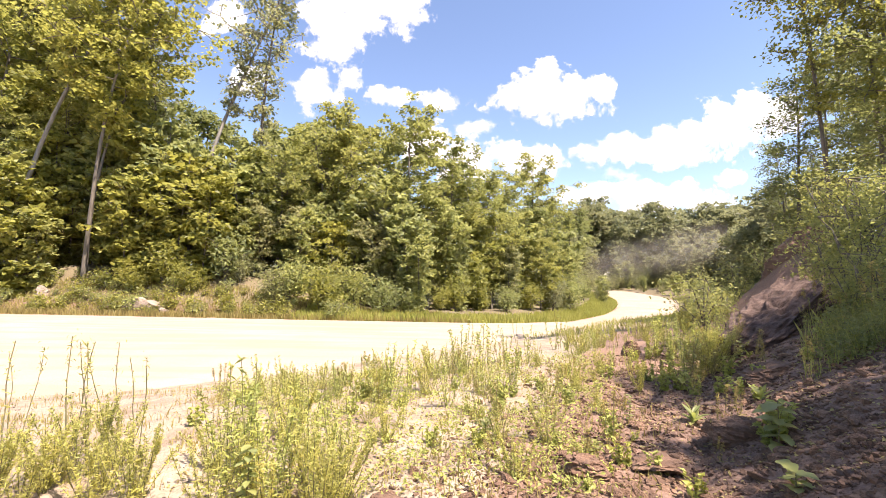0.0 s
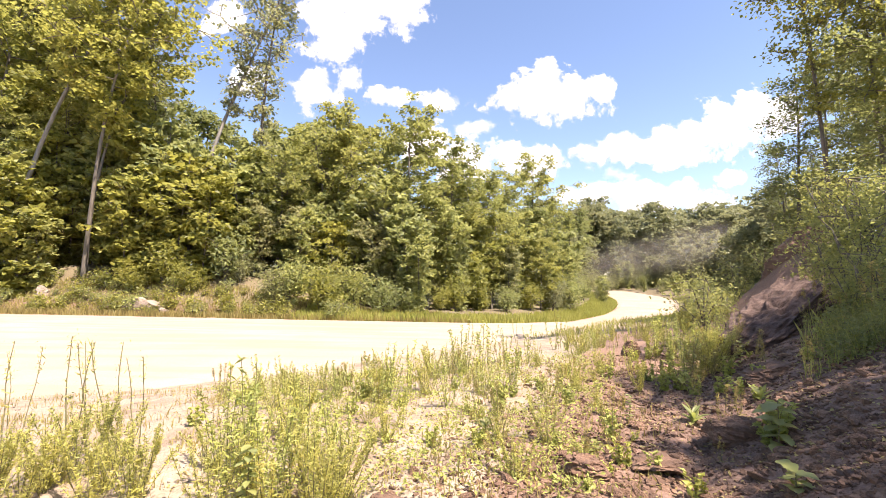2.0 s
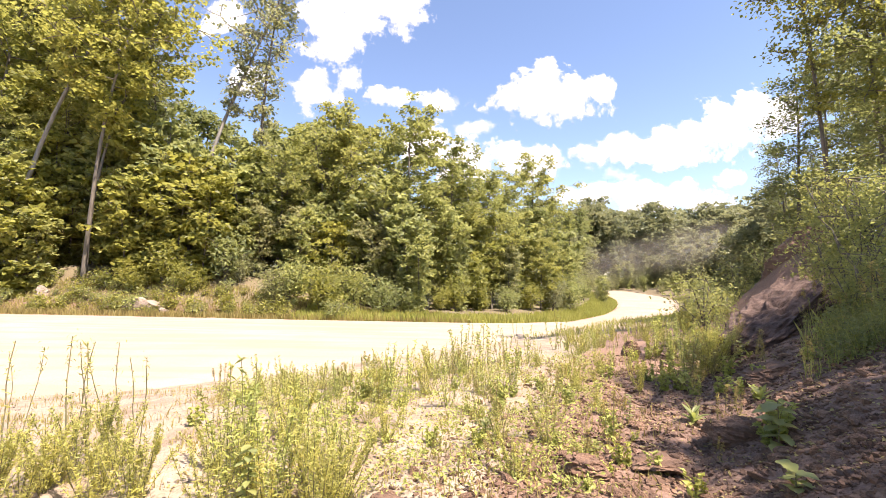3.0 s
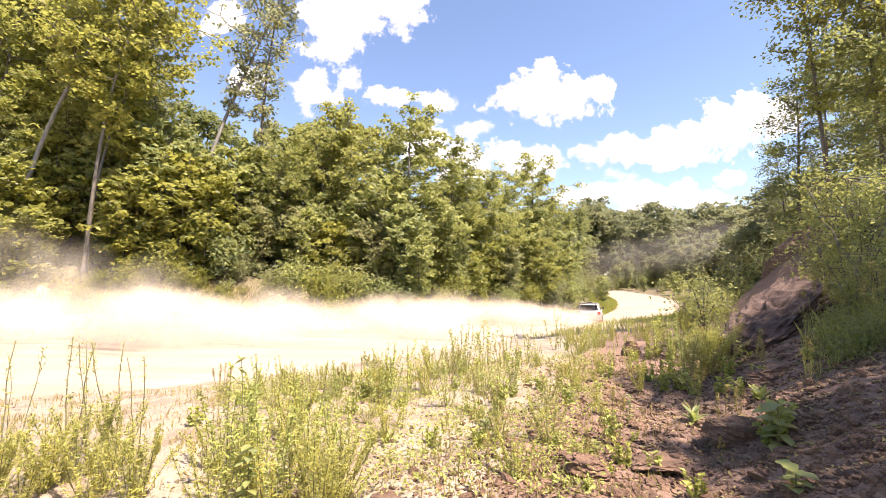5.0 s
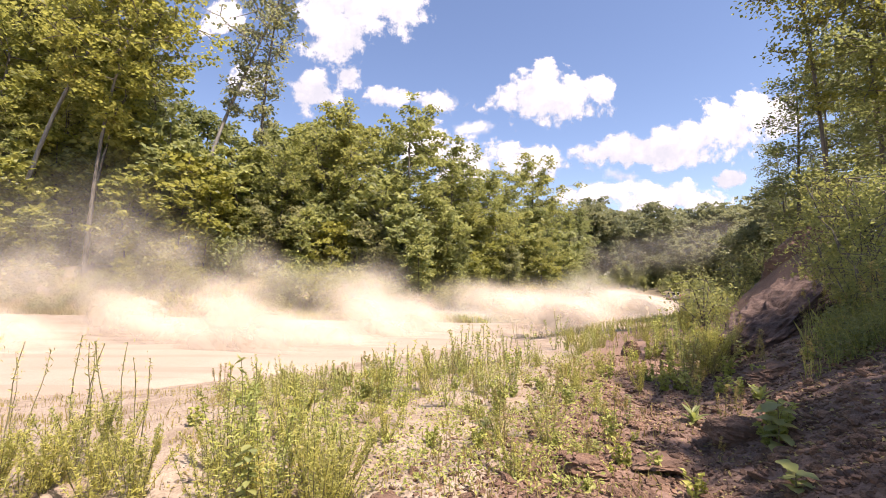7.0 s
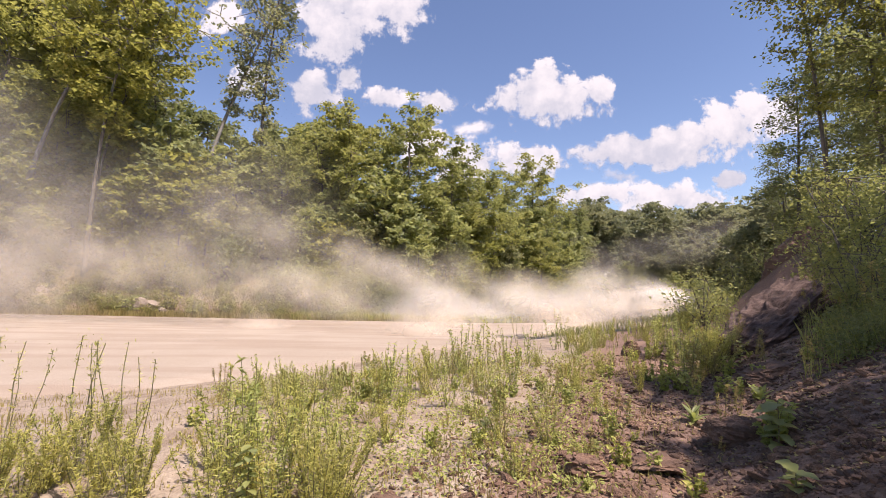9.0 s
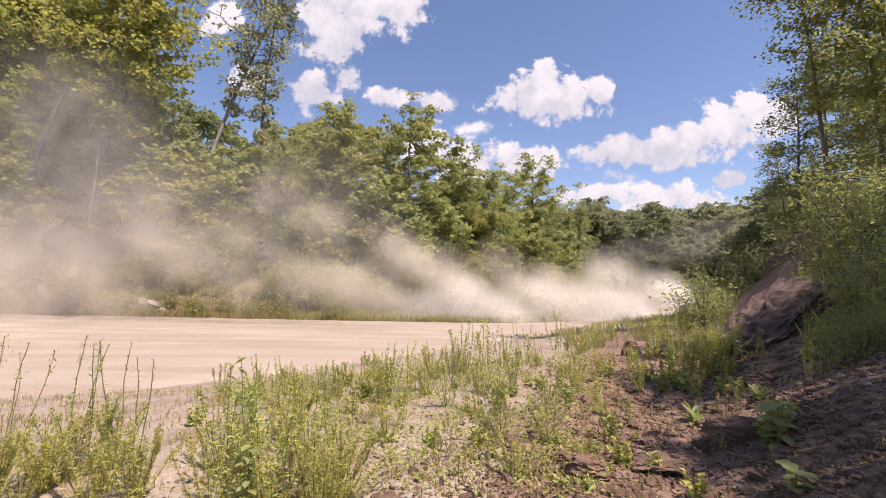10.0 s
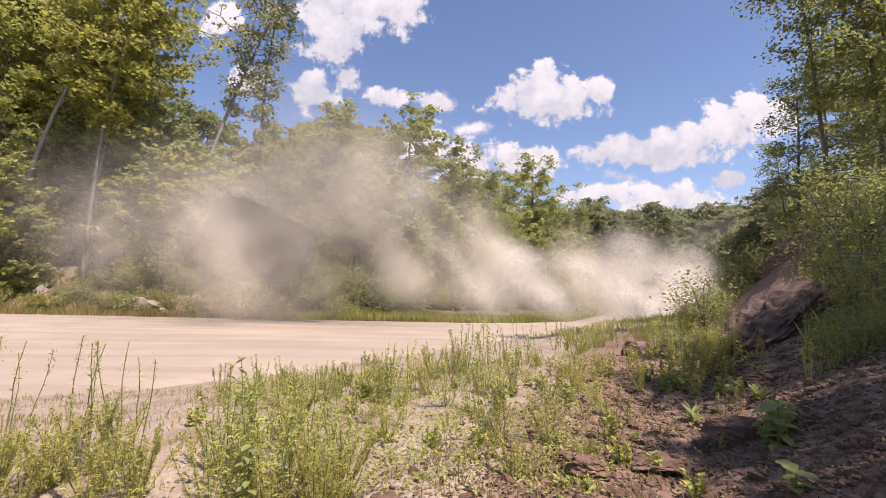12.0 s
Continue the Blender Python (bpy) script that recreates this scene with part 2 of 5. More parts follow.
def bed(x, y):
    """Height of the road bed: nearly level, dipping into the bend, then climbing away."""
    a = np.interp(y, [0, 8, 15, 25, 31, 36, 42, 50, 62, 80, 110, 140, 240], [0, 0, 0, -0.08, -0.5, -0.9, -1.1, -1.3, -1.05, -0.75, -0.1, 0.2, 1.5])
    return a - 0.024 * np.clip(x, -30, 4) * step(y, 8, 24)


def land(x, y):
    """Height, bare-soil share and forest-litter share at plan points."""
    x, y = np.asarray(x, float), np.asarray(y, float)
    df, dn, on = to_line(x, y, FAR_EDGE), to_line(x, y, NEAR_EDGE), inside_road(x, y)
    z = bed(x, np.clip(y, 0, 240))
    bank = ~on & (df < dn)
    near = ~on & ~bank
    high = 0.7 + 2.6 * step(-x, 2, 18)
    zb = high * step(df, 0.8, 7.5) + 0.03 * np.clip(df - 5, 0, 200) + 0.12 * ripple(x, y, 1.1, 1.0) * step(df, 0.5, 4)
    zn = np.minimum(0.13 * dn, 0.72) + 0.45 * np.clip(x - 0.55 * y - 0.1, 0, 6) * step(dn, 1.5, 8) * step(60 - y, 0, 40)
    zn = zn + 0.06 * ripple(x, y, 1.9, 4.0) * step(dn, 0.3, 2) + 0.03 * ripple(x, y, 5.3, 2.0) * step(dn, 0.5, 3)
    mound = 1.1 * np.exp(-(((x - 9.9) / 1.3) ** 2 + ((y - 12.2) / 1.6) ** 2))
    z = z + np.where(bank, zb, 0) + np.where(near, zn + mound, 0)
    z = z - np.where(on, 0.10 * step(np.minimum(df, dn), 0.0, 0.6), 0)
    soil = np.where(near, step(x - 0.42 * y, -2.1, 0.1) * step(dn, 1.0, 6), np.where(bank, 0.75, 0))
    litter = np.where(bank, step(df, 0.6, 5), np.where(near, np.maximum(step(x, 7, 12), step(y, 40, 90)), 0))
    return z, soil, litter


def height(x, y):
    return float(land(np.array([x]), np.array([y]))[0][0])


def spot(b, d):
    """A plan point d metres out, b metres aside for each of them."""
    return b * d, d


def build_ground():
    r = np.concatenate([[0.002], np.geomspace(0.4, 1500, 210)])
    front = np.linspace(radians(-58), radians(58), 300)
    rest = np.linspace(radians(58), radians(302), 60)[1:-1]
    a = np.concatenate([front, rest])
    R, A = np.meshgrid(r, a, indexing="ij")
    x, y = R * np.sin(A) + 0.03, R * np.cos(A)
    z, soil, litter = land(x.ravel(), y.ravel())
    v = np.stack([x.ravel(), y.ravel(), z], 1)
    n, m = len(r), len(a)
    i, j = np.meshgrid(np.arange(n - 1), np.arange(m), indexing="ij")
    k, k2 = i * m + j, i * m + (j + 1) % m
    me = raw_mesh("ground", v, np.stack([k, k + m, k2 + m, k2], -1).reshape(-1, 4), M_GROUND, True)
    for name, data in (("soil", soil), ("litter", litter)):
        me.attributes.new(name, "FLOAT", "POINT").data.foreach_set("value", data.astype(np.float32))
    return tagged(new("ground", me), "stony brown soil and sand with weeds beside the road", "ground", kind="structure")


def resample(line, n):
    s = np.concatenate([[0], np.cumsum(np.hypot(*np.diff(line, axis=0).T))])
    t = np.linspace(0, s[-1], n)
    return np.stack([np.interp(t, s, line[:, 0]), np.interp(t, s, line[:, 1])], 1)


def along(line, rng, n, lo, hi, side):
    """Scattered plan points beside a stretch of a line."""
    k = rng.integers(0, len(line) - 1, n)
    f = rng.uniform(0, 1, n)[:, None]
    p = line[k] * (1 - f) + line[k + 1] * f
    t = line[k + 1] - line[k]
    nrm = np.stack([-t[:, 1], t[:, 0]], 1) / (np.linalg.norm(t, axis=1, keepdims=True) + 1e-9)
    return p + nrm * side * (lo + (hi - lo) * rng.uniform(0, 1, n) ** 1.2)[:, None]


def build_road():
    n, m = 900, 36
    f, e = resample(FAR_EDGE, n), resample(NEAR_EDGE, n)
    e[:, 1] += 0.35 + 0.35 * ripple(e[:, 0], e[:, 1], 1.3) + 0.2 * ripple(e[:, 0], e[:, 1], 4.1, 2.0)
    f[:, 1] -= 0.12 + 0.12 * ripple(f[:, 0], f[:, 1], 1.7)
    k = np.linspace(0, 1, m)
    p = f[:, None] * (1 - k)[None, :, None] + e[:, None] * k[None, :, None]
    x, y = p[..., 0].ravel(), p[..., 1].ravel()
    kk = np.tile(k, n)
    z = bed(x, y) + 0.02 + 0.05 * np.sin(np.pi * kk) + 0.012 * np.sin(kk * 34) * np.sin(np.pi * kk) + 0.008 * ripple(x, y, 2.2)
    z = np.where((kk < 0.01) | (kk > 0.99), bed(x, y) - 0.16, z)
    i, j = np.meshgrid(np.arange(n - 1), np.arange(m - 1), indexing="ij")
    q = i * m + j
    me = raw_mesh("road", np.stack([x, y, z], 1), np.stack([q, q + 1, q + m + 1, q + m], -1).reshape(-1, 4), M_ROAD, True)
    return tagged(new("road", me), "pale dusty gravel road sweeping round a bend", "road", kind="structure")


ground, road = build_ground(), build_road()


# ---------------------------------------------------------------- trees and shrubs

def tree(seed, h, base, spread, count, leaf, leaf_mat_, bark, limbs=16, lean=0.03, stems=1, thick=0.016, clump=0.75, lab="", droop=0.0, blunt=0.45):
    """A tree: an Empty with a trunk (its limbs in one mesh) and a crown of single leaves."""
    rng = np.random.default_rng(seed)
    paths, tips = [], []
    for s in range(stems):
        a0 = 2.0 * s
        t = np.linspace(0, 1, 12)
        off = 0.5 * s
        bx = off * np.cos(a0) + h * lean * t ** 1.5 * np.cos(a0 * 0.4) + 0.012 * h * np.sin(t * 5 + seed + s)
        by = off * np.sin(a0) + h * lean * t ** 1.5 * np.sin(a0 * 0.4) + 0.012 * h * np.cos(t * 4 + seed)
        trunk = np.stack([bx, by, t * h * (0.97 - 0.06 * s) - 0.3], 1)
        paths.append((trunk, h * thick * (1 - 0.88 * t) * (1 - 0.2 * s) + 0.012))
        k = max(4, limbs // stems)
        for i in range(k):
            u = base + (0.97 - base) * (i + rng.uniform(0, 1)) / k
            start = np.array([np.interp(u, t, trunk[:, c]) for c in range(3)])
            w = (u - base) / (1 - base)
            reach = spread * (np.clip(w / blunt, 0.25, 1) if w < blunt else np.sqrt(max(0.04, 1 - ((w - blunt) / (1.02 - blunt)) ** 2))) * rng.uniform(0.6, 1.15)
            az = i * 2.4 + rng.uniform(-0.5, 0.5)
            q = np.linspace(0, 1, 5)
            rise = rng.uniform(0.25, 0.75) * (0.4 + 0.8 * w) - droop
            limb = start + np.stack([np.cos(az) * reach * q, np.sin(az) * reach * q, reach * rise * q ** 1.3], 1)
            limb[1:] += rng.normal(size=(4, 3)) * reach * 0.05
            paths.append((limb, h * thick * 0.33 * (1 - 0.85 * q) * (1.1 - 0.6 * u) + 0.006))
            for f in (0.45, 0.72, 1.0):
                c = np.array([np.interp(f, q, limb[:, c]) for c in range(3)])
                tips.append(c)
                for _ in range(2):
                    side = c + rng.normal(size=3) * reach * 0.22
                    paths.append((np.stack([c, (c + side) / 2 + rng.normal(size=3) * 0.05, side]), np.array([0.012, 0.009, 0.004]) * h / 10 + 0.002))
                    tips.append(side)
        tips.append(trunk[-1])
    v, f = tubes(paths, 6)
    thing = new("tree")
    part("trunk", raw_mesh("trunk", v, f, bark, True), bark, thing)
    tips = np.array(tips)
    size = rng.uniform(0.55, 1.3, len(tips)) * clump
    pick = rng.choice(len(tips), count, p=size ** 2 / np.sum(size ** 2))
    d = rng.normal(size=(count, 3))
    d /= np.linalg.norm(d, axis=1, keepdims=True)
    d *= (rng.uniform(0, 1, count) ** 0.5)[:, None] * size[pick][:, None]
    d[:, 2] = d[:, 2] * 0.42 - 0.22 * (d[:, 0] ** 2 + d[:, 1] ** 2) / clump
    lv, lf = leaves(rng, tips[pick] + d, leaf, 0.8, 0.72)
    part("crown", raw_mesh("crown", lv, lf, leaf_mat_), leaf_mat_, thing)
    return tagged(thing, lab, "tree")


def shrub(seed, h, spread, count, leaf, leaf_mat_, lab, name="shrub", stems=9, slim=0.55):
    rng = np.random.default_rng(seed)
    paths, tips = [], []
    for i in range(stems):
        az, reach, up = i * 2.4 + rng.uniform(-0.4, 0.4), spread * rng.uniform(0.25, 1.0), h * rng.uniform(0.55, 1.0)
        q = np.linspace(0, 1, 6)
        p = np.stack([np.cos(az) * reach * q ** 1.2, np.sin(az) * reach * q ** 1.2, up * q ** 0.85 - 0.05], 1) + rng.normal(size=(6, 3)) * 0.02 * h * q[:, None]
        paths.append((p, 0.012 * h * (1 - 0.8 * q) + 0.003))
        for k in (2, 3, 4, 5):
            tips += [p[k], p[k] + rng.normal(size=3) * 0.12 * h]
            paths.append((np.stack([p[k], (p[k] + tips[-1]) / 2, tips[-1]]), np.array([0.006, 0.004, 0.002]) * h + 0.001))
    thing = new(name)
    for i in range(0, len(paths), 5):
        v, f = tubes(paths[i:i + 5], 5)
        part("stem", raw_mesh("stem", v, f, M_BARK, True), M_BARK, thing)
    tips = np.array(tips)
    pick = rng.integers(0, len(tips), count)
    d = rng.normal(size=(count, 3)) * 0.13 * h
    c = tips[pick] + d
    c[:, 2] = np.abs(c[:, 2])
    lv, lf = leaves(rng, c, leaf, 0.5, slim)
    part("foliage", raw_mesh("foliage", lv, lf, leaf_mat_), leaf_mat_, thing)
    return tagged(thing, lab, "shrub")


def conifer(seed, h, spread, lab):
    rng = np.random.default_rng(seed)
    t = np.linspace(0, 1, 8)
    paths = [(np.stack([0.02 * h * np.sin(t * 3), 0 * t, t * h - 0.2], 1), 0.016 * h * (1 - 0.92 * t) + 0.01)]
    cs, ax = [], []
    rows = 26
    for i in range(rows):
        u = 0.12 + 0.86 * i / rows
        for k in range(6):
            az, reach = k * 1.05 + i * 0.6 + rng.uniform(-0.3, 0.3), spread * (1 - u) * rng.uniform(0.75, 1.15) + 0.1
            q = np.linspace(0, 1, 4)
            p = np.stack([np.cos(az) * reach * q, np.sin(az) * reach * q, u * h - 0.22 * reach * q + 0.1 * reach * q ** 3], 1)
            paths.append((p, 0.008 * (1 - 0.8 * q) + 0.002))
            m = int(30 * (1 - u) + 8)
            f = rng.uniform(0.1, 1, m)
            c = np.stack([np.interp(f, q, p[:, j]) for j in range(3)], 1) + rng.normal(size=(m, 3)) * 0.09
            cs.append(c)
            ax.append(np.tile([np.cos(az), np.sin(az), -0.2], (m, 1)))
    v, f = tubes(paths, 5)
    thing = new("conifer")
    part("trunk", raw_mesh("trunk", v, f, M_BARK, True), M_BARK, thing)
    lv, lf = leaves(rng, np.concatenate(cs), 0.3, 0.6, 0.35, np.concatenate(ax))
    part("needles", raw_mesh("needles", lv, lf, M_LEAF_DARK), M_LEAF_DARK, thing)
    return tagged(thing, lab, "tree")


def set_out(stock, places, group, sink=0.05):
    """Copies the plants of a stock to rows of (aside per metre, metres out, kind, scale)."""
    rng = random.Random(len(places) * 7 + len(group))
    used = set()
    for b, d, kind, size, *turn in places:
        x, y = spot(b, d)
        src = stock[kind]
        m = pose(x, y, height(x, y) - sink, rng.uniform(-3, 3), rng.uniform(-3, 3), turn[0] if turn else rng.uniform(0, 360))
        ob = src if kind not in used else copy_thing(src, m)
        used.add(kind)
        ob.matrix_basis = m
        k = size * rng.uniform(0.95, 1.05)
        ob.scale = (k, k, k * rng.uniform(0.95, 1.06))
        tagged(ob, group=group)
    for kind, src in stock.items():
        if kind not in used:
            for o in list(src.children_recursive):
                bpy.data.objects.remove(o)
            bpy.data.objects.remove(src)


def build_forest():
    tall = {
        "maple": tree(1, 22, 0.52, 4.2, 8500, 0.31, M_LEAF_YELLOW, M_BARK, 30, 0.17, 2, 0.0066, 0.95, "tall sunlit maple with two grey trunks on the bank"),
        "mate": tree(7, 21, 0.34, 3.8, 9000, 0.31, M_LEAF_YELLOW, M_BARK, 28, 0.06, 1, 0.008, 0.9, "tall sunlit maple among others on the bank"),
        "lean": tree(2, 24, 0.55, 3.4, 6000, 0.31, M_LEAF_YELLOW, M_BARK_PALE, 22, 0.30, 1, 0.0068, 0.9, "tall leaning tree with yellow-green leaves on the bank"),
        "thin": tree(3, 24, 0.5, 2.5, 2500, 0.25, M_LEAF_SILVER, M_BARK_PALE, 26, 0.22, 1, 0.0072, 0.62, "tall leaning pale-barked tree with thin grey-green leaves"),
        "spare": tree(8, 22, 0.42, 2.2, 2500, 0.25, M_LEAF_SILVER, M_BARK, 26, 0.07, 1, 0.0075, 0.55, "tall slender tree with sparse grey-green leaves"),
        "round": tree(4, 15, 0.2, 3.8, 9500, 0.30, M_LEAF, M_BARK, 30, 0.03, 1, 0.011, 0.85, "full green broadleaf tree at the forest edge"),
        "open": tree(5, 16, 0.3, 3.9, 7400, 0.30, M_LEAF, M_BARK, 24, 0.04, 1, 0.011, 0.72, "open-crowned green broadleaf tree above the forest edge"),
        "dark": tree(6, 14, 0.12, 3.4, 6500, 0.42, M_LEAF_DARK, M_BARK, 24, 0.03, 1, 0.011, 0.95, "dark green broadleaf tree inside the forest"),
    }
    places = [
        (-0.825, 28.6, "maple", 1.0, 0), (-0.995, 28.4, "lean", 1.05, 0), (-1.06, 31.0, "mate", 1.15, 40), (-0.735, 34.0, "mate", 1.08, 10), (-0.575, 33.5, "thin", 1.08, 0), (-0.89, 35.0, "mate", 1.2, 70),
        (-0.415, 34.5, "spare", 1.08, 0), (-0.66, 39.0, "spare", 0.95, 200), (-0.90, 38.0, "round", 1.4), (-0.77, 41.0, "dark", 1.6), (-0.63, 42.0, "dark", 1.0), (-0.98, 43.0, "dark", 1.8), (-1.1, 38.0, "dark", 1.8),
    ]
    places += [(-0.97, 30.8, "round", 0.8), (-0.885, 33.0, "round", 0.85)]
    places += [                                           # the middle of the edge
        (-0.67, 31.5, "round", 0.56), (-0.50, 34.6, "round", 0.54), (-0.37, 33.5, "round", 0.68), (-0.31, 38.0, "dark", 1.0), (-0.45, 42.0, "dark", 0.82),
        (-0.20, 37.0, "open", 1.0), (-0.15, 38.0, "dark", 0.85), (-0.075, 36.5, "open", 1.0), (-0.28, 35.0, "round", 0.8), (0.0, 42.0, "open", 0.9), (-0.04, 36.0, "round", 0.65), (-0.26, 40.0, "round", 0.95),
        (0.03, 44.0, "round", 0.85), (0.09, 52.0, "round", 1.0), (0.14, 56.0, "round", 1.0), (0.19, 60.0, "open", 1.15), (0.11, 44.0, "round", 0.65), (0.20, 55.0, "dark", 0.9),
    ]
    places += [                                           # further back
        (0.25, 72.0, "round", 0.95), (0.28, 84.0, "dark", 1.1), (0.06, 58.0, "dark", 1.1), (-0.14, 48.0, "dark", 1.2), (-0.27, 50.0, "dark", 1.25), (0.0, 54.0, "dark", 1.05),
        (-0.37, 52.0, "dark", 1.4), (-0.53, 55.0, "dark", 1.5), (-0.70, 56.0, "dark", 1.6), (-0.85, 55.0, "dark", 1.7), (-1.0, 55.0, "dark", 1.7),
        (0.22, 47.5, "round", 0.5), (0.27, 62.0, "round", 0.55), (0.30, 100.0, "dark", 1.1),
    ]
    set_out(tall, places, "trees along the inside of the bend")
    far = {
        "crown": tree(11, 22, 0.1, 5.5, 4200, 0.8, M_LEAF_HAZED, M_BARK, 26, 0.03, 1, 0.011, 1.5, "distant green broadleaf tree of the wooded hill"),
        "shade": tree(12, 20, 0.08, 5.0, 4200, 0.8, M_LEAF_HAZED, M_BARK, 24, 0.03, 1, 0.011, 1.5, "distant dark broadleaf tree of the wooded hill"),
        "fir": conifer(13, 21, 3.2, "distant dark conifer above the treeline"),
    }
    rng = random.Random(5)
    places = []
    for d, n, s in ((132, 15, 1.08), (146, 16, 1.22), (165, 16, 1.35)):
        for i in range(n):
            b = 0.20 + 0.66 * (i + rng.uniform(0.1, 0.9)) / n
            places.append((b, d + rng.uniform(-6, 6), rng.choice(["crown", "shade", "crown"]), s * rng.uniform(0.86, 1.08)))
    places += [(0.49, 150, "fir", 1.2), (0.585, 156, "fir", 1.18), (0.60, 152, "fir", 1.0)]
    # trees along the outer side of the bend
    places += [(0.70, 64, "crown", 0.5), (0.66, 84, "shade", 0.6), (0.61, 100, "crown", 0.6), (0.75, 60, "crown", 0.75)]
    g = np.random.default_rng(6)
    for line, side, n, lo, hi in ((NEAR_EDGE, -1, 24, 9, 22), (FAR_EDGE, 1, 26, 5, 16)):
        pts = resample(line, 600)
        pts = pts[(pts[:, 1] > 62) & (pts[:, 1] < 150)]
        for x, y in along(pts, g, n, lo, hi, side):
            places.append((x / y, y, rng.choice(["crown", "shade"]), rng.uniform(0.35, 0.6)))
    set_out(far, places, "wooded hill beyond the bend")
    side = {
        "aspen": tree(21, 15, 0.34, 1.9, 4200, 0.13, M_LEAF_YELLOW, M_BARK, 22, 0.14, 1, 0.0045, 0.62, "slender leaning aspen with a dark trunk"),
        "sapling": tree(22, 10, 0.15, 1.5, 5200, 0.13, M_LEAF_DARK, M_BARK, 22, 0.04, 1, 0.009, 0.55, "young green broadleaf tree beside the rock pile"),
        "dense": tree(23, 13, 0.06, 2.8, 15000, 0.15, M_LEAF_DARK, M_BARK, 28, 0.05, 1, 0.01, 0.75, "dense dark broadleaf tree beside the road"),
    }
    places = [(0.905, 13.0, "aspen", 0.9, 185), (0.82, 20.0, "sapling", 1.0), (0.775, 23.0, "sapling", 0.72), (0.87, 17.5, "sapling", 0.85), (1.03, 12.4, "aspen", 0.85, 170), (1.02, 14.0, "sapling", 0.82),
              (1.1, 12.0, "aspen", 0.85, 190), (0.95, 22.0, "dense", 0.8), (1.06, 20.0, "dense", 0.9), (0.80, 27.0, "sapling", 0.62), (0.87, 28.0, "dense", 0.6), (1.16, 16.0, "dense", 1.2),
              (1.12, 11.5, "dense", 0.7), (0.82, 36.0, "dense", 0.6), (0.92, 32.0, "dense", 0.75),
              (9.8, 0.9, "dense", 0.79), (-16.0, -0.5, "dense", 0.66), (3.5, 2.95, "dense", 0.64), (2.31, 5.2, "dense", 0.75)]
    set_out(side, places, "trees beside the rock pile")


def build_shrubs():
    rng = random.Random(9)
    stock = {
        "green": shrub(31, 3.6, 1.5, 1500, 0.3, M_BUSH, "green leafy shrub at the forest edge"),
        "yellow": shrub(32, 3.0, 1.5, 1300, 0.3, M_LEAF_YELLOW, "yellow-green leafy shrub at the forest edge"),
        "grey": shrub(33, 3.8, 1.2, 1700, 0.25, M_LEAF_SILVER, "grey-green willow shrub at the forest edge", slim=0.4),
        "young": tree(34, 7.0, 0.08, 1.45, 2100, 0.29, M_BUSH, M_BARK, 22, 0.05, 1, 0.008, 0.5, "slender young green tree at the forest edge"),
        "pale": tree(35, 6.5, 0.06, 1.25, 2000, 0.26, M_LEAF_SILVER, M_BARK, 22, 0.05, 1, 0.008, 0.45, "slender young grey-green tree at the forest edge"),
        "gold": tree(36, 6.0, 0.06, 1.6, 2000, 0.30, M_LEAF_YELLOW, M_BARK, 20, 0.06, 1, 0.008, 0.5, "young yellow-green tree at the forest edge"),
        "sprout": shrub(37, 1.1, 0.6, 170, 0.2, M_LEAF_YELLOW, "low yellow-leaved sprouting plant on the dry bank", "sprout", 6),
        "sprig": shrub(38, 1.2, 0.6, 170, 0.19, M_BUSH, "low green sprouting plant on the dry bank", "sprout", 6),
    }
    places = []
    for i in range(26):
        b = -1.06 + 1.38 * (i + rng.uniform(0, 0.9)) / 26
        d = 29.0 if b < -0.05 else 29.5 + 62 * (b + 0.05)
        if -0.87 < b < -0.74:
            continue
        kind = rng.choice(["green", "grey", "yellow"]) if b > -0.5 else rng.choice(["green", "yellow", "yellow"])
        places.append((b, d + rng.uniform(-0.8, 2.0), kind, rng.uniform(0.4, 0.95)))
    for row, lo, hi, off in ((22, 0.75, 1.15, 2.2), (22, 1.1, 1.55, 4.5)):
        for i in range(row):
            b = -1.06 + 1.36 * (i + rng.uniform(0, 0.9)) / row
            d = 28.5 + off + (4 if b < -0.55 else 0) + max(0, b + 0.05) * 64
            places.append((b, d + rng.uniform(-0.5, 2.0), rng.choice(["young", "young", "pale", "gold"] if b > -0.5 else ["gold", "gold", "young"]), rng.uniform(lo, hi)))
    for i in range(110):
        b = rng.uniform(-1.05, -0.2)
        places.append((b, rng.uniform(25.4, 29.5), rng.choice(["sprout", "sprig", "sprout"]), rng.uniform(0.35, 1.1)))
    for i in range(44):
        b = -1.1 + 1.4 * i / 44
        places.append((b, 37 + rng.uniform(0, 8) + max(0, b + 0.05) * 60, rng.choice(["green", "grey"]), rng.uniform(1.1, 1.6)))
    for i in range(16):
        places.append((rng.uniform(-1.08, -0.62), rng.uniform(30.0, 34.0), rng.choice(["gold", "young", "gold"]), rng.uniform(1.0, 1.7)))
    places += [(-1.02, 27.2, "gold", 1.5), (-0.955, 27.4, "gold", 1.3), (-0.91, 27.8, "young", 0.8), (-0.96, 29.4, "gold", 1.1), (-0.90, 29.6, "gold", 0.9), (-0.72, 29.4, "gold", 1.2), (-0.66, 30.0, "gold", 1.35), (-0.60, 30.2, "gold", 1.4), (-0.54, 30.2, "gold", 1.3)]
    for b, d, s in ((0.285, 63, 1.0), (0.30, 70, 1.0), (0.315, 66.5, 0.7), (0.30, 80, 1.1), (0.33, 90, 1.2), (0.53, 88, 0.8), (0.58, 70, 0.9), (0.50, 100, 0.9), (0.47, 118, 0.9), (0.44, 122, 0.8)):
        places.append((b, d, rng.choice(["green", "grey"]), s))
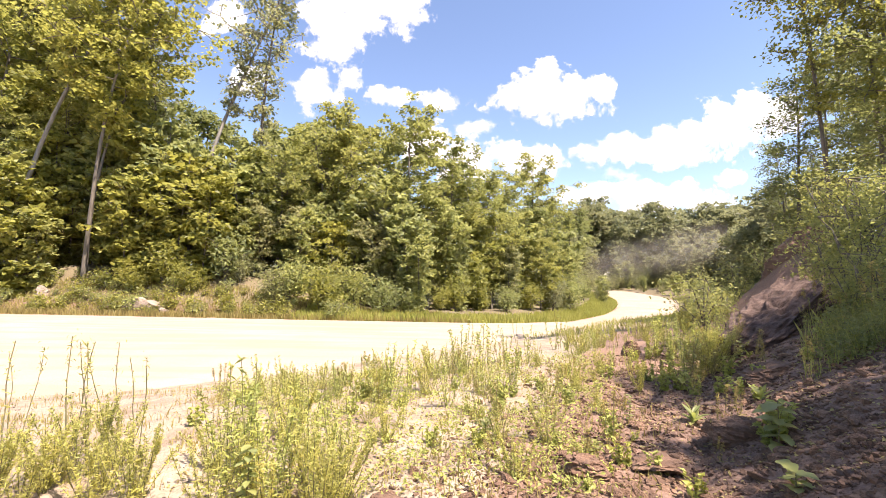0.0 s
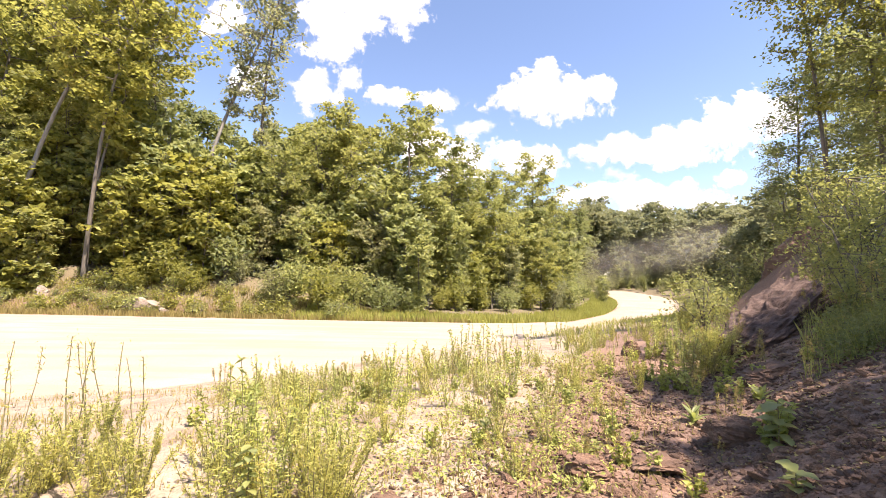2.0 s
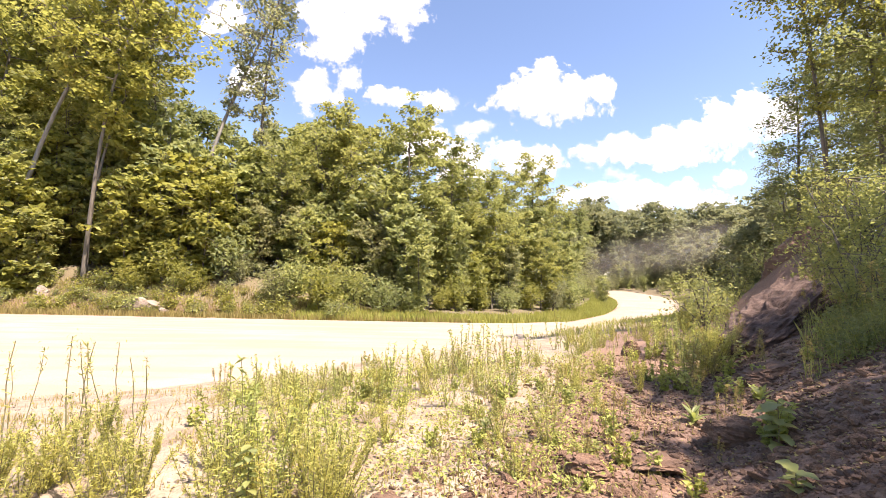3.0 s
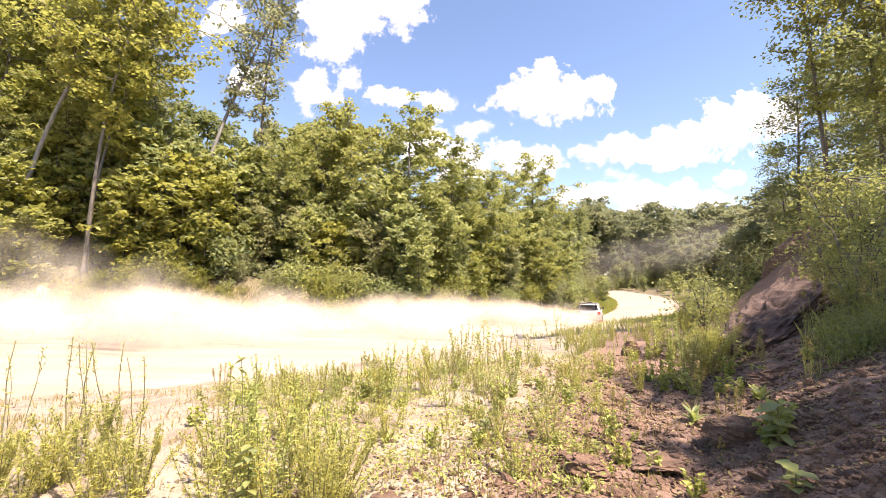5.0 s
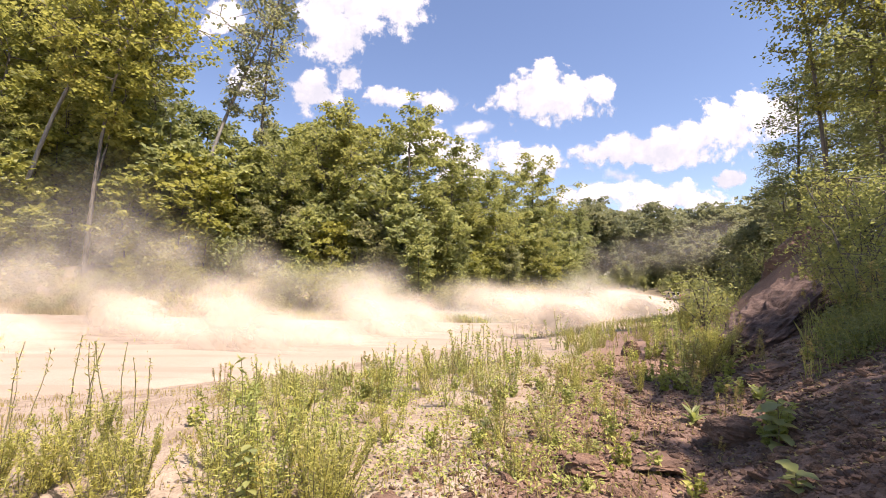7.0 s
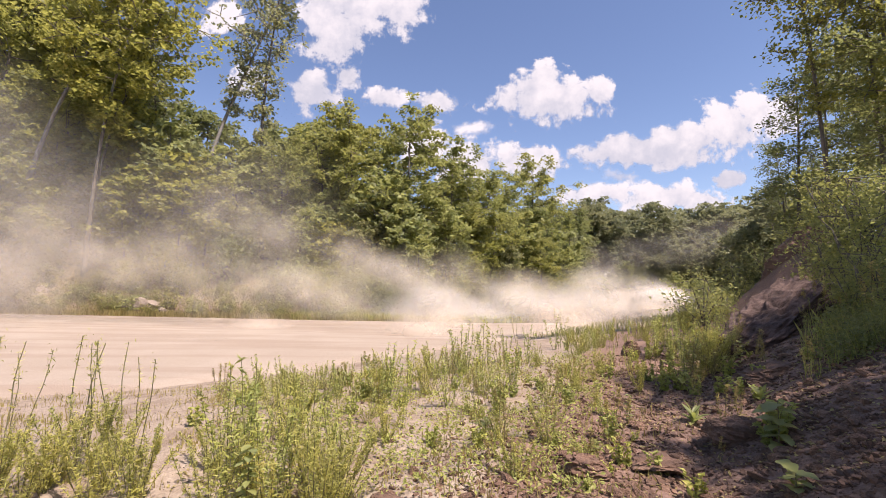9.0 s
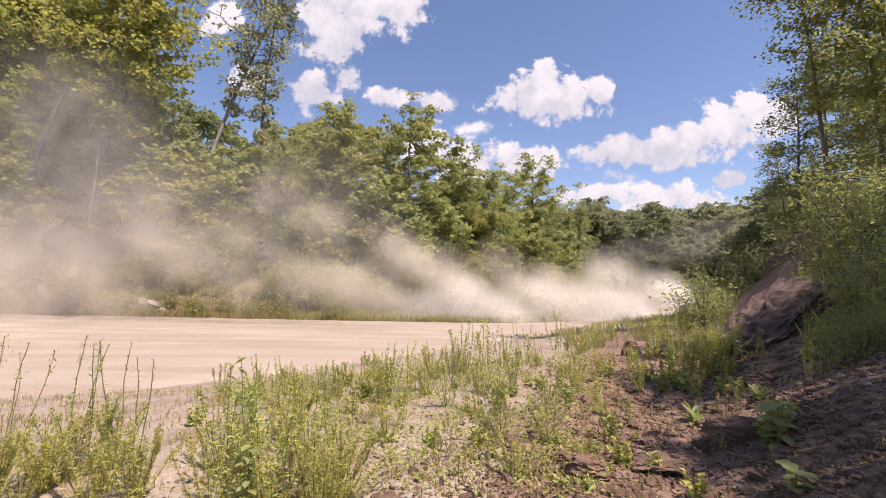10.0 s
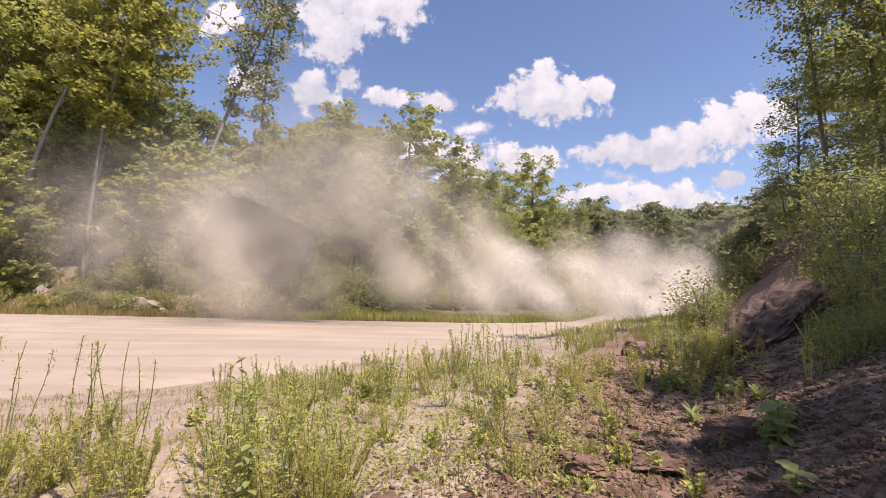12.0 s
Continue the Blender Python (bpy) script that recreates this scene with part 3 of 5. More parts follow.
    for i in range(26):
        places.append((0.30 + 0.34 * i / 26, rng.uniform(120, 128), rng.choice(["green", "grey", "young"]), rng.uniform(0.8, 1.3)))
    g = np.random.default_rng(16)
    for line, side, n in ((NEAR_EDGE, -1, 12), (FAR_EDGE, 1, 18)):
        pts = resample(line, 600)
        pts = pts[(pts[:, 1] > 58) & (pts[:, 1] < 150)]
        for x, y in along(pts, g, n, 1.5, 6, side):
            places.append((x / y, y, rng.choice(["young", "grey", "pale"]), rng.uniform(0.3, 0.7)))
    set_out(stock, places, "shrubs along the forest edge")
    near = {
        "bush": shrub(41, 1.5, 0.7, 1300, 0.07, M_LEAF, "green leafy bush growing on the stony verge", "bush", 8),
        "light": shrub(42, 1.3, 0.65, 800, 0.085, M_BUSH, "sunlit yellow-green bush on the rock pile", "bush", 7),
    }
    places = [(0.585, 12.0, "light", 1.3), (0.62, 12.5, "light", 0.7), (0.55, 15.0, "light", 0.9), (0.66, 14.0, "light", 1.0), (0.72, 13.0, "light", 0.8), (0.86, 9.5, "bush", 1.0), (0.90, 8.6, "bush", 1.0),
              (0.95, 8.0, "bush", 1.1), (0.99, 8.6, "bush", 1.2), (0.90, 11.0, "bush", 1.3), (0.97, 10.5, "bush", 1.4), (0.84, 14.5, "bush", 1.2), (0.92, 6.6, "bush", 0.6), (0.98, 5.8, "bush", 0.65), (0.62, 8.6, "light", 0.42)]
    set_out(near, places, "bushes on the rock pile")


# ---------------------------------------------------------------- weeds and grass

def weed(seed, h, stems, per, leaf, slim, lab, material, plume=0.0, name="tall_weed", wide=0.12):
    rng = np.random.default_rng(seed)
    paths, cs, ax = [], [], []
    for s in range(stems):
        az, top = rng.uniform(0, 6.28), h * rng.uniform(0.7, 1.0)
        q = np.linspace(0, 1, 7)
        out = wide * rng.uniform(0.2, 1.6)
        p = np.stack([np.cos(az) * out * (0.25 + q), np.sin(az) * out * (0.25 + q), top * q - 0.03], 1) + np.cumsum(rng.normal(size=(7, 3)) * 0.008, 0)
        paths.append((p, 0.0042 * (1 - 0.75 * q) + 0.0012))
        f = rng.uniform(0.12, 1.0, per)
        c = np.stack([np.interp(f, q, p[:, j]) for j in range(3)], 1)
        a = rng.uniform(0, 6.28, per)
        dirs = np.stack([np.cos(a), np.sin(a), rng.uniform(0.1, 0.9, per)], 1)
        cs.append(c + dirs * leaf * 0.45 * (1.15 - 0.6 * f)[:, None])
        ax.append(dirs)
        if plume:
            m = int(per * plume)
            f = rng.uniform(0.72, 1.04, m)
            c = np.stack([np.interp(f, q, p[:, j]) for j in range(3)], 1) + rng.normal(size=(m, 3)) * 0.018
            cs.append(c)
            ax.append(rng.normal(size=(m, 3)) + [0, 0, 1.2])
    thing = new(name)
    for one in paths:
        v, f = tubes([one], 4)
        part("stem", raw_mesh("stem", v, f, M_STEM, True), M_STEM, thing)
    lv, lf = leaves(rng, np.concatenate(cs), leaf, 0.25, slim, np.concatenate(ax))
    part("foliage", raw_mesh("foliage", lv, lf, material), material, thing)
    return tagged(thing, lab, "weed")


def build_weeds():
    rng = random.Random(21)
    stock = {
        "spire": weed(51, 1.15, 2, 48, 0.045, 0.15, "tall thin seeding weed on the sandy verge", M_WEED, 0.35),
        "clump": weed(52, 0.8, 12, 95, 0.06, 0.17, "bushy yellow-green clump of narrow-leaved weeds", M_WEED, 0.2, "weed_clump", 0.28),
        "willow": weed(53, 1.0, 5, 56, 0.072, 0.2, "green upright narrow-leaved weed clump", M_WEED_GREEN, 0.1, "weed_clump", 0.14),
        "herb": weed(54, 0.40, 7, 16, 0.085, 0.55, "low broad-leaved herb on the stony soil", M_WEED_GREEN, 0, "herb", 0.14),
        "dryspire": weed(55, 0.75, 3, 40, 0.05, 0.25, "dry brown seeding weed on the verge", M_DRY, 0.8),
    }
    places = [(-0.82, 3.7, "spire", 1.25), (-0.77, 3.6, "spire", 1.15), (-0.71, 3.8, "spire", 1.12), (-0.67, 4.0, "spire", 1.0), (-0.98, 3.6, "spire", 1.2), (-0.95, 3.9, "spire", 1.05),
              (-0.80, 3.4, "clump", 0.74), (-0.72, 3.5, "clump", 0.7), (-0.76, 3.1, "clump", 0.66), (-0.66, 3.3, "clump", 0.6), (-0.98, 3.2, "clump", 0.6), (-0.92, 3.0, "clump", 0.45), (-0.86, 3.2, "clump", 0.6), (-1.0, 2.9, "clump", 0.7),
              ]
    places += [(-0.47, 3.5, "willow", 0.95), (-0.42, 3.5, "willow", 0.98), (-0.40, 3.2, "willow", 0.8), (-0.45, 3.0, "willow", 0.75), (-0.36, 3.4, "willow", 0.75), (-0.30, 3.7, "spire", 0.98), (-0.34, 3.9, "spire", 0.8),
              (-0.33, 3.2, "willow", 0.6), (-0.28, 3.4, "willow", 0.68), (-0.23, 3.5, "willow", 0.72), (-0.21, 3.8, "spire", 0.75), (-0.135, 5.4, "willow", 0.85), (-0.12, 5.8, "willow", 0.8), (-0.075, 6.0, "willow", 0.75), (-0.09, 4.6, "willow", 0.55),
              ]
    places += [(-0.38, 2.9, "clump", 0.7), (-0.24, 3.0, "clump", 0.5), (0.05, 7.5, "willow", 1.0), (0.035, 7.9, "willow", 0.9), (0.085, 7.7, "willow", 0.95), (0.10, 8.2, "willow", 0.9),
              (0.17, 9.0, "spire", 0.85), (0.25, 10.5, "willow", 1.0), (0.262, 10.8, "spire", 1.1), (0.14, 8.6, "willow", 0.7), (0.0, 7.0, "willow", 0.6)]
    for i in range(70):                                   # the sunny strip between rocks and road
        b = rng.uniform(-0.55, 0.30)
        d = rng.uniform(3.6, 7.6) + 3.5 * max(0, b + 0.1) * 2
        places.append((b, d, rng.choice(["spire", "willow", "herb", "herb", "dryspire", "clump", "dryspire"]), rng.uniform(0.4, 0.75)))
    for i in range(120):                                  # the tall belt along the near edge of the bend
        b = rng.uniform(0.27, 0.70)
        d = 8.2 + 4 * (b - 0.28) / 0.3 + rng.uniform(0, 5.0)
        places.append((b, d, rng.choice(["willow", "willow", "spire", "dryspire", "clump"]), rng.uniform(0.6, 1.15) * (0.55 if b < 0.52 else 1.0)))
    for i in range(5):                                    # thick clumps close by
        places.append((rng.uniform(-1.05, -0.66), rng.uniform(2.5, 3.5), "clump", rng.uniform(0.4, 0.65)))
    for i in range(8):
        places.append((rng.uniform(-0.52, -0.2), rng.uniform(2.7, 3.6), rng.choice(["clump", "spire", "willow"]), rng.uniform(0.45, 0.75)))
    for i in range(60):                                   # in front of the rock slab
        b = rng.uniform(0.27, 0.66)
        places.append((b, rng.uniform(6.0, 9.0) + 2.0 * (b < 0.36), rng.choice(["willow", "spire", "dryspire", "clump", "herb"]), rng.uniform(0.6, 1.05) * (0.65 if b < 0.44 else 1.0)))
    for i in range(75):
        b = rng.uniform(-0.35, 0.36)
        places.append((b, rng.uniform(3.3, 8.0), rng.choice(["herb", "clump", "clump", "willow", "dryspire"]), rng.uniform(0.25, 0.6)))
    for i in range(45):
        b = rng.uniform(0.05, 0.75)
        places.append((b, rng.uniform(3.2, 7.5), rng.choice(["herb", "herb", "dryspire"]), rng.uniform(0.3, 0.8)))
    for i in range(26):
        b = rng.uniform(0.8, 1.02)
        places.append((b, rng.uniform(4.2, 9.5), rng.choice(["dryspire", "willow", "herb", "spire"]), rng.uniform(0.5, 1.1)))
    set_out(stock, places, "weeds on the near verge", 0.02)


def blades(name, rng, x, y, tall, wide, material, lab):
    z = land(x, y)[0]
    n = len(x)
    a = rng.uniform(0, 6.28, n)
    h = tall * rng.uniform(0.4, 1.2, n)
    w = wide * rng.uniform(0.6, 1.3, n)
    side = np.stack([np.cos(a), np.sin(a), 0 * a], 1) * w[:, None]
    bend = np.stack([rng.normal(size=n), rng.normal(size=n), 0 * a], 1) * (h * 0.22)[:, None]
    p = np.stack([x, y, z - 0.02], 1)
    upv = np.array([[0, 0, 1.0]]) * h[:, None]
    v = np.stack([p - side, p + side, p + side * 0.7 + upv * 0.6 + bend * 0.4, p + upv + bend, p - side * 0.7 + upv * 0.6 + bend * 0.4], 1)
    me = raw_mesh(name, v.reshape(-1, 3), np.arange(5 * n).reshape(-1, 5), material)
    return tagged(new(name, me), lab, "grass", kind="stuff")


def build_grass():
    rng = np.random.default_rng(3)
    line = resample(FAR_EDGE, 900)
    green = line[(line[:, 0] > -9) & (line[:, 0] < 36)]
    p = along(green, rng, 26000, 0.1, 4.0, 1)
    blades("tall_grass", rng, p[:, 0], p[:, 1], 0.5, 0.03, M_GRASS, "fresh green grass along the inside of the bend")
    dry = line[(line[:, 0] > -34) & (line[:, 0] < 2)]
    p = along(dry, rng, 22000, 0.0, 5.0, 1)
    blades("dry_grass", rng, p[:, 0], p[:, 1], 0.34, 0.024, M_DRY, "dry tawny grass on the stony bank")
    edge = resample(NEAR_EDGE, 900)
    edge = edge[(edge[:, 0] > 3) & (edge[:, 0] < 42)]
    p = along(edge, rng, 9000, 0.3, 5.0, -1)
    blades("verge_grass", rng, p[:, 0], p[:, 1], 0.32, 0.01, M_GRASS, "tall mixed grass along the near verge")
    knot = rng.integers(0, 420, 5000)
    d = rng.uniform(2.2, 9, 420)[knot] + rng.normal(size=5000) * 0.12
    b = rng.uniform(-1.05, 0.5, 420)[knot] + rng.normal(size=5000) * 0.025
    blades("short_grass", rng, b * d, d, 0.12, 0.005, M_DRY, "sparse dry grass on the sandy verge")
    d = rng.uniform(4.5, 12, 2200)
    b = rng.uniform(0.8, 1.06, 2200)
    blades("shade_grass", rng, b * d, d, 0.36, 0.0035, M_GRASS, "long thin grass in the shade of the trees")
    knot = rng.integers(0, 600, 15000)
    cover_d, cover_b = rng.uniform(3.2, 9.5, 600)[knot], rng.uniform(-0.5, 0.36, 600)[knot]
    x, y = cover_b * cover_d + rng.normal(size=15000) * 0.11, cover_d + rng.normal(size=15000) * 0.11
    z = land(x, y)[0] + np.abs(rng.normal(size=15000)) * 0.05 + 0.01
    lv, lf = leaves(rng, np.stack([x, y, z], 1), 0.038, 0.8, 0.5)
    tagged(new("ground_cover", raw_mesh("ground_cover", lv, lf, M_WEED_GREEN)), "low green and yellow herbs creeping over the verge", "ground cover", kind="stuff")
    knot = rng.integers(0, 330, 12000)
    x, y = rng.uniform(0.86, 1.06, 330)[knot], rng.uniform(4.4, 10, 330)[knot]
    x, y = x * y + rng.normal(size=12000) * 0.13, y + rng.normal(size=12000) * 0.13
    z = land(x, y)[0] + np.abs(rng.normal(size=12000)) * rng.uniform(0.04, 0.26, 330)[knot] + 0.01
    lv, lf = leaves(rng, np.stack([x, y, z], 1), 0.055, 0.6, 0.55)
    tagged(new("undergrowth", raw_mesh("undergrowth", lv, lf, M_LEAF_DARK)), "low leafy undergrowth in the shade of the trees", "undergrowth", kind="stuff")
    # fallen leaves and bits of bark on the soil
    n = 10000
    d, b = rng.uniform(2.6, 9.5, n), rng.uniform(-0.6, 1.02, n)
    z = land(b * d, d)[0]
    lv, lf = leaves(rng, np.stack([b * d, d, z + 0.012], 1), 0.034, 2.6, 0.6)
    tagged(new("leaf_litter", raw_mesh("leaf_litter", lv, lf, M_DRY)), "dry fallen leaves scattered over the soil", "leaf litter", kind="stuff")


# ---------------------------------------------------------------- rocks

def rock_mesh(seed, size, rough=0.3, cuts=3, material=None, peak=0.0):
    """An angular boulder: a ball cut by random planes and roughened."""
    rng = random.Random(seed)
    bm = bmesh.new()
    bmesh.ops.create_icosphere(bm, subdivisions=cuts, radius=1)
    planes = [(Vector((rng.gauss(0, 1), rng.gauss(0, 1), rng.gauss(0, 0.8))).normalized(), rng.uniform(0.45, 0.85)) for _ in range(9)]
    off = Vector((rng.uniform(0, 50), rng.uniform(0, 50), 0))
    for v in bm.verts:
        for nrm, dist in planes:
            over = v.co.dot(nrm) - dist
            if over > 0:
                v.co -= nrm * over
        lay = noise.noise(Vector((v.co.x * 2.5, v.co.y * 2.5, v.co.z * 9)) + off) if cuts > 3 else 0
        v.co *= 1 + rough * (0.35 * noise.noise(v.co * 2.2 + off) + 0.2 * noise.noise(v.co * 6 + off) + 0.22 * lay + 0.12 * noise.noise(v.co * 15 + off))
        k = 1 - peak * v.co.z
        v.co = Vector((v.co.x * size[0] * k, v.co.y * size[1] * k, v.co.z * size[2]))
    me = bpy.data.meshes.new("rock")
    bm.to_mesh(me)
    bm.free()
    me.materials.append(material or M_ROCK)
    return me


def build_rocks():
    slab = bmesh.new()
    bmesh.ops.create_cube(slab, size=1)
    bmesh.ops.subdivide_edges(slab, edges=slab.edges[:], cuts=55, use_grid_fill=True)
    for v in slab.verts:
        c = v.co.copy()
        c = c.lerp(c.normalized() * 0.6, 0.28)
        c = Vector((c.x * 1.75, c.y * 0.9, c.z * 0.78 * (0.38 + 0.8 * (c.x + 0.5))))
        lay = noise.noise(Vector((c.x * 2.2, c.y * 8, c.z * 12))) * 0.08 + noise.noise(Vector((c.x * 6, c.y * 16, c.z * 26))) * 0.05
        c += v.co.normalized() * (lay + 0.06 * noise.noise(c * 2.3) + 0.03 * noise.noise(c * 11))
        v.co = c
    me = bpy.data.meshes.new("rock_slab")
    slab.to_mesh(me)
    slab.free()
    me.materials.append(M_SLAB)
    ob = tagged(new("rock_slab", me), "large tilted slab of layered reddish-brown rock", "rock")
    x, y = spot(0.745, 7.4)
    ob.matrix_basis = pose(x, y, 1.5, 8, -27, 12)
    tip = tagged(new("boulder", rock_mesh(61, (0.75, 0.8, 1.35), 0.5, 4, None, 0.55)), "pointed brown boulder on top of the rock pile", "rock")
    x, y = spot(0.815, 12.0)
    tip.matrix_basis = pose(x, y, 2.65, 6, 8, 30)
    b = tagged(new("boulder", rock_mesh(71, (0.25, 0.24, 0.22), 0.3, 5)), "rounded brown boulder half sunk in the soil", "rock")
    x, y = spot(0.64, 4.05)
    b.matrix_basis = pose(x, y, height(x, y) + 0.04, 0, 8, 20)
    for px, d, s, lab in ((0.265, 3.85, (0.13, 0.1, 0.06), "flat angular brown rock jutting from the soil"), (0.32, 3.55, (0.19, 0.2, 0.12), "broad brown rock lying in the rubble"),
                          (0.47, 3.7, (0.24, 0.28, 0.06), "smooth brown lump of packed earth and rock"), (-0.10, 2.9, (0.24, 0.16, 0.06), "low reddish rock among the weeds"), (0.42, 9.0, (0.2, 0.2, 0.2), "small brown rock among the weeds"), (0.72, 5.4, (0.3, 0.25, 0.15), "dark brown rock in the shade")):
        x, y = spot(px, d)
        o = tagged(new("rock", rock_mesh(int(px * 100) + 900, s, 0.5, 5)), lab, "rock", "rocks in the rubble")
        o.matrix_basis = pose(x, y, height(x, y) + s[2] * 0.4, 0, 10, px * 300)
    for bx, d, s in ((-0.69, 26.6, (0.75, 0.6, 0.8)), (-0.655, 27.0, (0.8, 0.6, 0.55)), (-0.86, 26.5, (0.35, 0.3, 0.3)), (-0.90, 27.6, (0.5, 0.4, 0.45)), (-0.62, 26.4, (0.5, 0.4, 0.3))):
        x, y = spot(bx, d)
        o = tagged(new("rock", rock_mesh(int(bx * -1000), s, 0.35, 3, M_ROCK_PALE)), "pale angular rock on the far bank", "rock", "rocks on the far bank")
        o.matrix_basis = pose(x, y, height(x, y) + s[2] * 0.35, 0, 12, bx * 500)
    # stones of the rubble
    rng = random.Random(77)
    kinds = [rock_mesh(700 + i, (1, rng.uniform(0.6, 0.95), rng.uniform(0.25, 0.55)), 0.4, 2) for i in range(7)]
    n = 0
    while n < 300:
        d = 2.9 + 5.6 * rng.random() ** 1.4
        b = rng.uniform(-0.15, 0.95)
        x, y = spot(b, d)
        if rng.random() > land(np.array([x]), np.array([y]))[1][0] + 0.06:
            continue
        s = 0.03 + 0.08 * rng.random() ** 2
        o = new("stone", kinds[n % 7])
        o.parent = ground
        o.matrix_basis = pose(x, y, height(x, y) + s * 0.15, rng.uniform(-25, 25), rng.uniform(-25, 25), rng.uniform(0, 360)) @ Matrix.Diagonal((s, s, s, 1))
        n += 1
    # finer rubble and gravel, too small to pick apart
    def chips(name, n, place, lo, hi, material, lab, seed):
        g = np.random.default_rng(seed)
        x, y = place(g, n)
        z = land(x, y)[0]
        cube = np.array([(a, b, c) for c in (-1, 1) for a, b in ((-1, -1), (1, -1), (1, 1), (-1, 1))], float)
        face = np.array([(0, 3, 2, 1), (4, 5, 6, 7), (0, 1, 5, 4), (1, 2, 6, 5), (2, 3, 7, 6), (3, 0, 4, 7)])
        s = (lo + (hi - lo) * g.uniform(0, 1, n) ** 3)[:, None, None]
        v = cube[None] * s * np.array([1, 0.75, 0.45]) * g.uniform(0.45, 1.2, (n, 8, 3))
        a, t = g.uniform(0, 6.28, n), g.normal(size=n) * 0.5
        ca, sa, ct, st = np.cos(a)[:, None], np.sin(a)[:, None], np.cos(t)[:, None], np.sin(t)[:, None]
        X, Z = v[..., 0] * ct - v[..., 2] * st, v[..., 0] * st + v[..., 2] * ct
        v = np.stack([X * ca - v[..., 1] * sa, X * sa + v[..., 1] * ca, Z], -1) + np.stack([x, y, z], 1)[:, None]
        me = raw_mesh(name, v.reshape(-1, 3), (face[None] + 8 * np.arange(n)[:, None, None]).reshape(-1, 4), material)
        tagged(new(name, me), lab, "gravel", kind="stuff")

    def on_soil(g, n):
        d, b = 2.1 + 7 * g.uniform(0, 1, n * 4) ** 1.3, g.uniform(-0.2, 1.1, n * 4)
        keep = g.uniform(0, 1, n * 4) < land(b * d, d)[1] + 0.03
        return (b * d)[keep][:n], d[keep][:n]

    def on_sand(g, n):
        d = 2.6 + 8 * g.uniform(0, 1, n) ** 1.2
        return g.uniform(-1.05, 0.3, n) * d, d

    g = np.random.default_rng(8)
    n = len(on_soil(g, 24000)[0])
    chips("rubble", n, lambda gg, k: on_soil(np.random.default_rng(8), 24000), 0.007, 0.036, M_ROCK, "loose brown shale rubble covering the slope", 8)
    chips("gravel", 7000, on_sand, 0.003, 0.013, M_ROCK_PALE, "loose pale gravel on the sandy verge", 9)


build_forest()
build_shrubs()
build_weeds()
build_grass()
build_rocks()


# ---------------------------------------------------------------- broad-leaved plants close by

def big_leaf(length, wide, material, lobes=1):
    bm = bmesh.new()
    k = 9
    rows = []
    for i in range(k):
        u = i / (k - 1)
        w = wide * (math.sin(math.pi * min(1, u * 0.92 + 0.06)) ** 0.8) * (1 + 0.28 * math.sin(u * 9.5) * (lobes > 1))
        z = -0.25 * length * (u - 0.25) ** 2
        rows.append([bm.verts.new((s * w * 0.5, u * length, z + abs(s) * w * 0.12)) for s in (-1, -0.5, 0, 0.5, 1)])
    for a, b in zip(rows[:-1], rows[1:]):
        for j in range(4):
            bm.faces.new((a[j], a[j + 1], b[j + 1], b[j]))
    me = bpy.data.meshes.new("leaf")
    bm.to_mesh(me)
    bm.free()
    me.materials.append(material)
    for p in me.polygons:
        p.use_smooth = True
    return me


def leafy_plant(name, b, d, count, length, wide, lift, tall, lab, lobes=1, seed=1):
    rng = random.Random(seed)
    x, y = spot(b, d)
    thing = tagged(new(name), lab, "plant")
    thing.matrix_basis = pose(x, y, height(x, y) - 0.01)
    kinds = [big_leaf(length * k, wide * k, M_BROAD, lobes) for k in (0.7, 0.85, 1.0)]
    if tall > 0.05:
        v, f = tubes([(np.array([(0, 0, -0.03), (0.01, 0, tall * 0.5), (0.02, 0.01, tall)]), [0.006, 0.005, 0.003])], 6)
        part("stem", raw_mesh("stem", v, f, M_STEM, True), M_STEM, thing)
    for i in range(count):
        o = new("leaf", kinds[i % 3])
        o.parent = thing
        u = (i + 0.5) / count
        o.matrix_basis = pose(0.02 * u, 0.01 * u, 0.02 + tall * u, lift * (0.3 + 0.9 * u) + rng.uniform(-10, 10), rng.uniform(-12, 12), i * 137.5 + rng.uniform(-15, 15))


leafy_plant("mullein", 0.55, 4.6, 13, 0.2, 0.065, 55, 0.05, "pale rosette of felted mullein leaves in the rubble", 1, 2)
leafy_plant("mullein", 0.70, 4.8, 11, 0.17, 0.05, 60, 0.04, "green rosette of long leaves behind a boulder", 1, 3)
leafy_plant("seedling_tree", 0.735, 3.5, 16, 0.17, 0.12, -8, 0.36, "maple seedling with large pale lobed leaves", 3, 4)
leafy_plant("seedling_tree", 0.765, 2.75, 9, 0.13, 0.1, 10, 0.12, "small maple seedling with pale lobed leaves", 3, 5)
leafy_plant("burdock", -0.43, 2.8, 44, 0.085, 0.055, -5, 0.5, "dusty broad-leaved plant among the tall weeds", 1, 6)
leafy_plant("burdock", 0.09, 4.4, 14, 0.12, 0.08, 15, 0.16, "pale broad-leaved plant on the stony verge", 1, 7)
leafy_plant("herb", 0.41, 4.9, 20, 0.07, 0.045, 15, 0.26, "small bushy green herb in the rubble", 1, 8)
leafy_plant("herb", 0.33, 4.1, 9, 0.07, 0.05, 15, 0.08, "small green seedling between the stones", 1, 9)
leafy_plant("herb", 0.66, 6.6, 16, 0.10, 0.07, 10, 0.34, "pale broad-leaved plant below the rock slab", 1, 10)
leafy_plant("herb", 0.40, 2.9, 8, 0.10, 0.07, 10, 0.10, "low pale-leaved plant at the foot of the rubble", 1, 11)


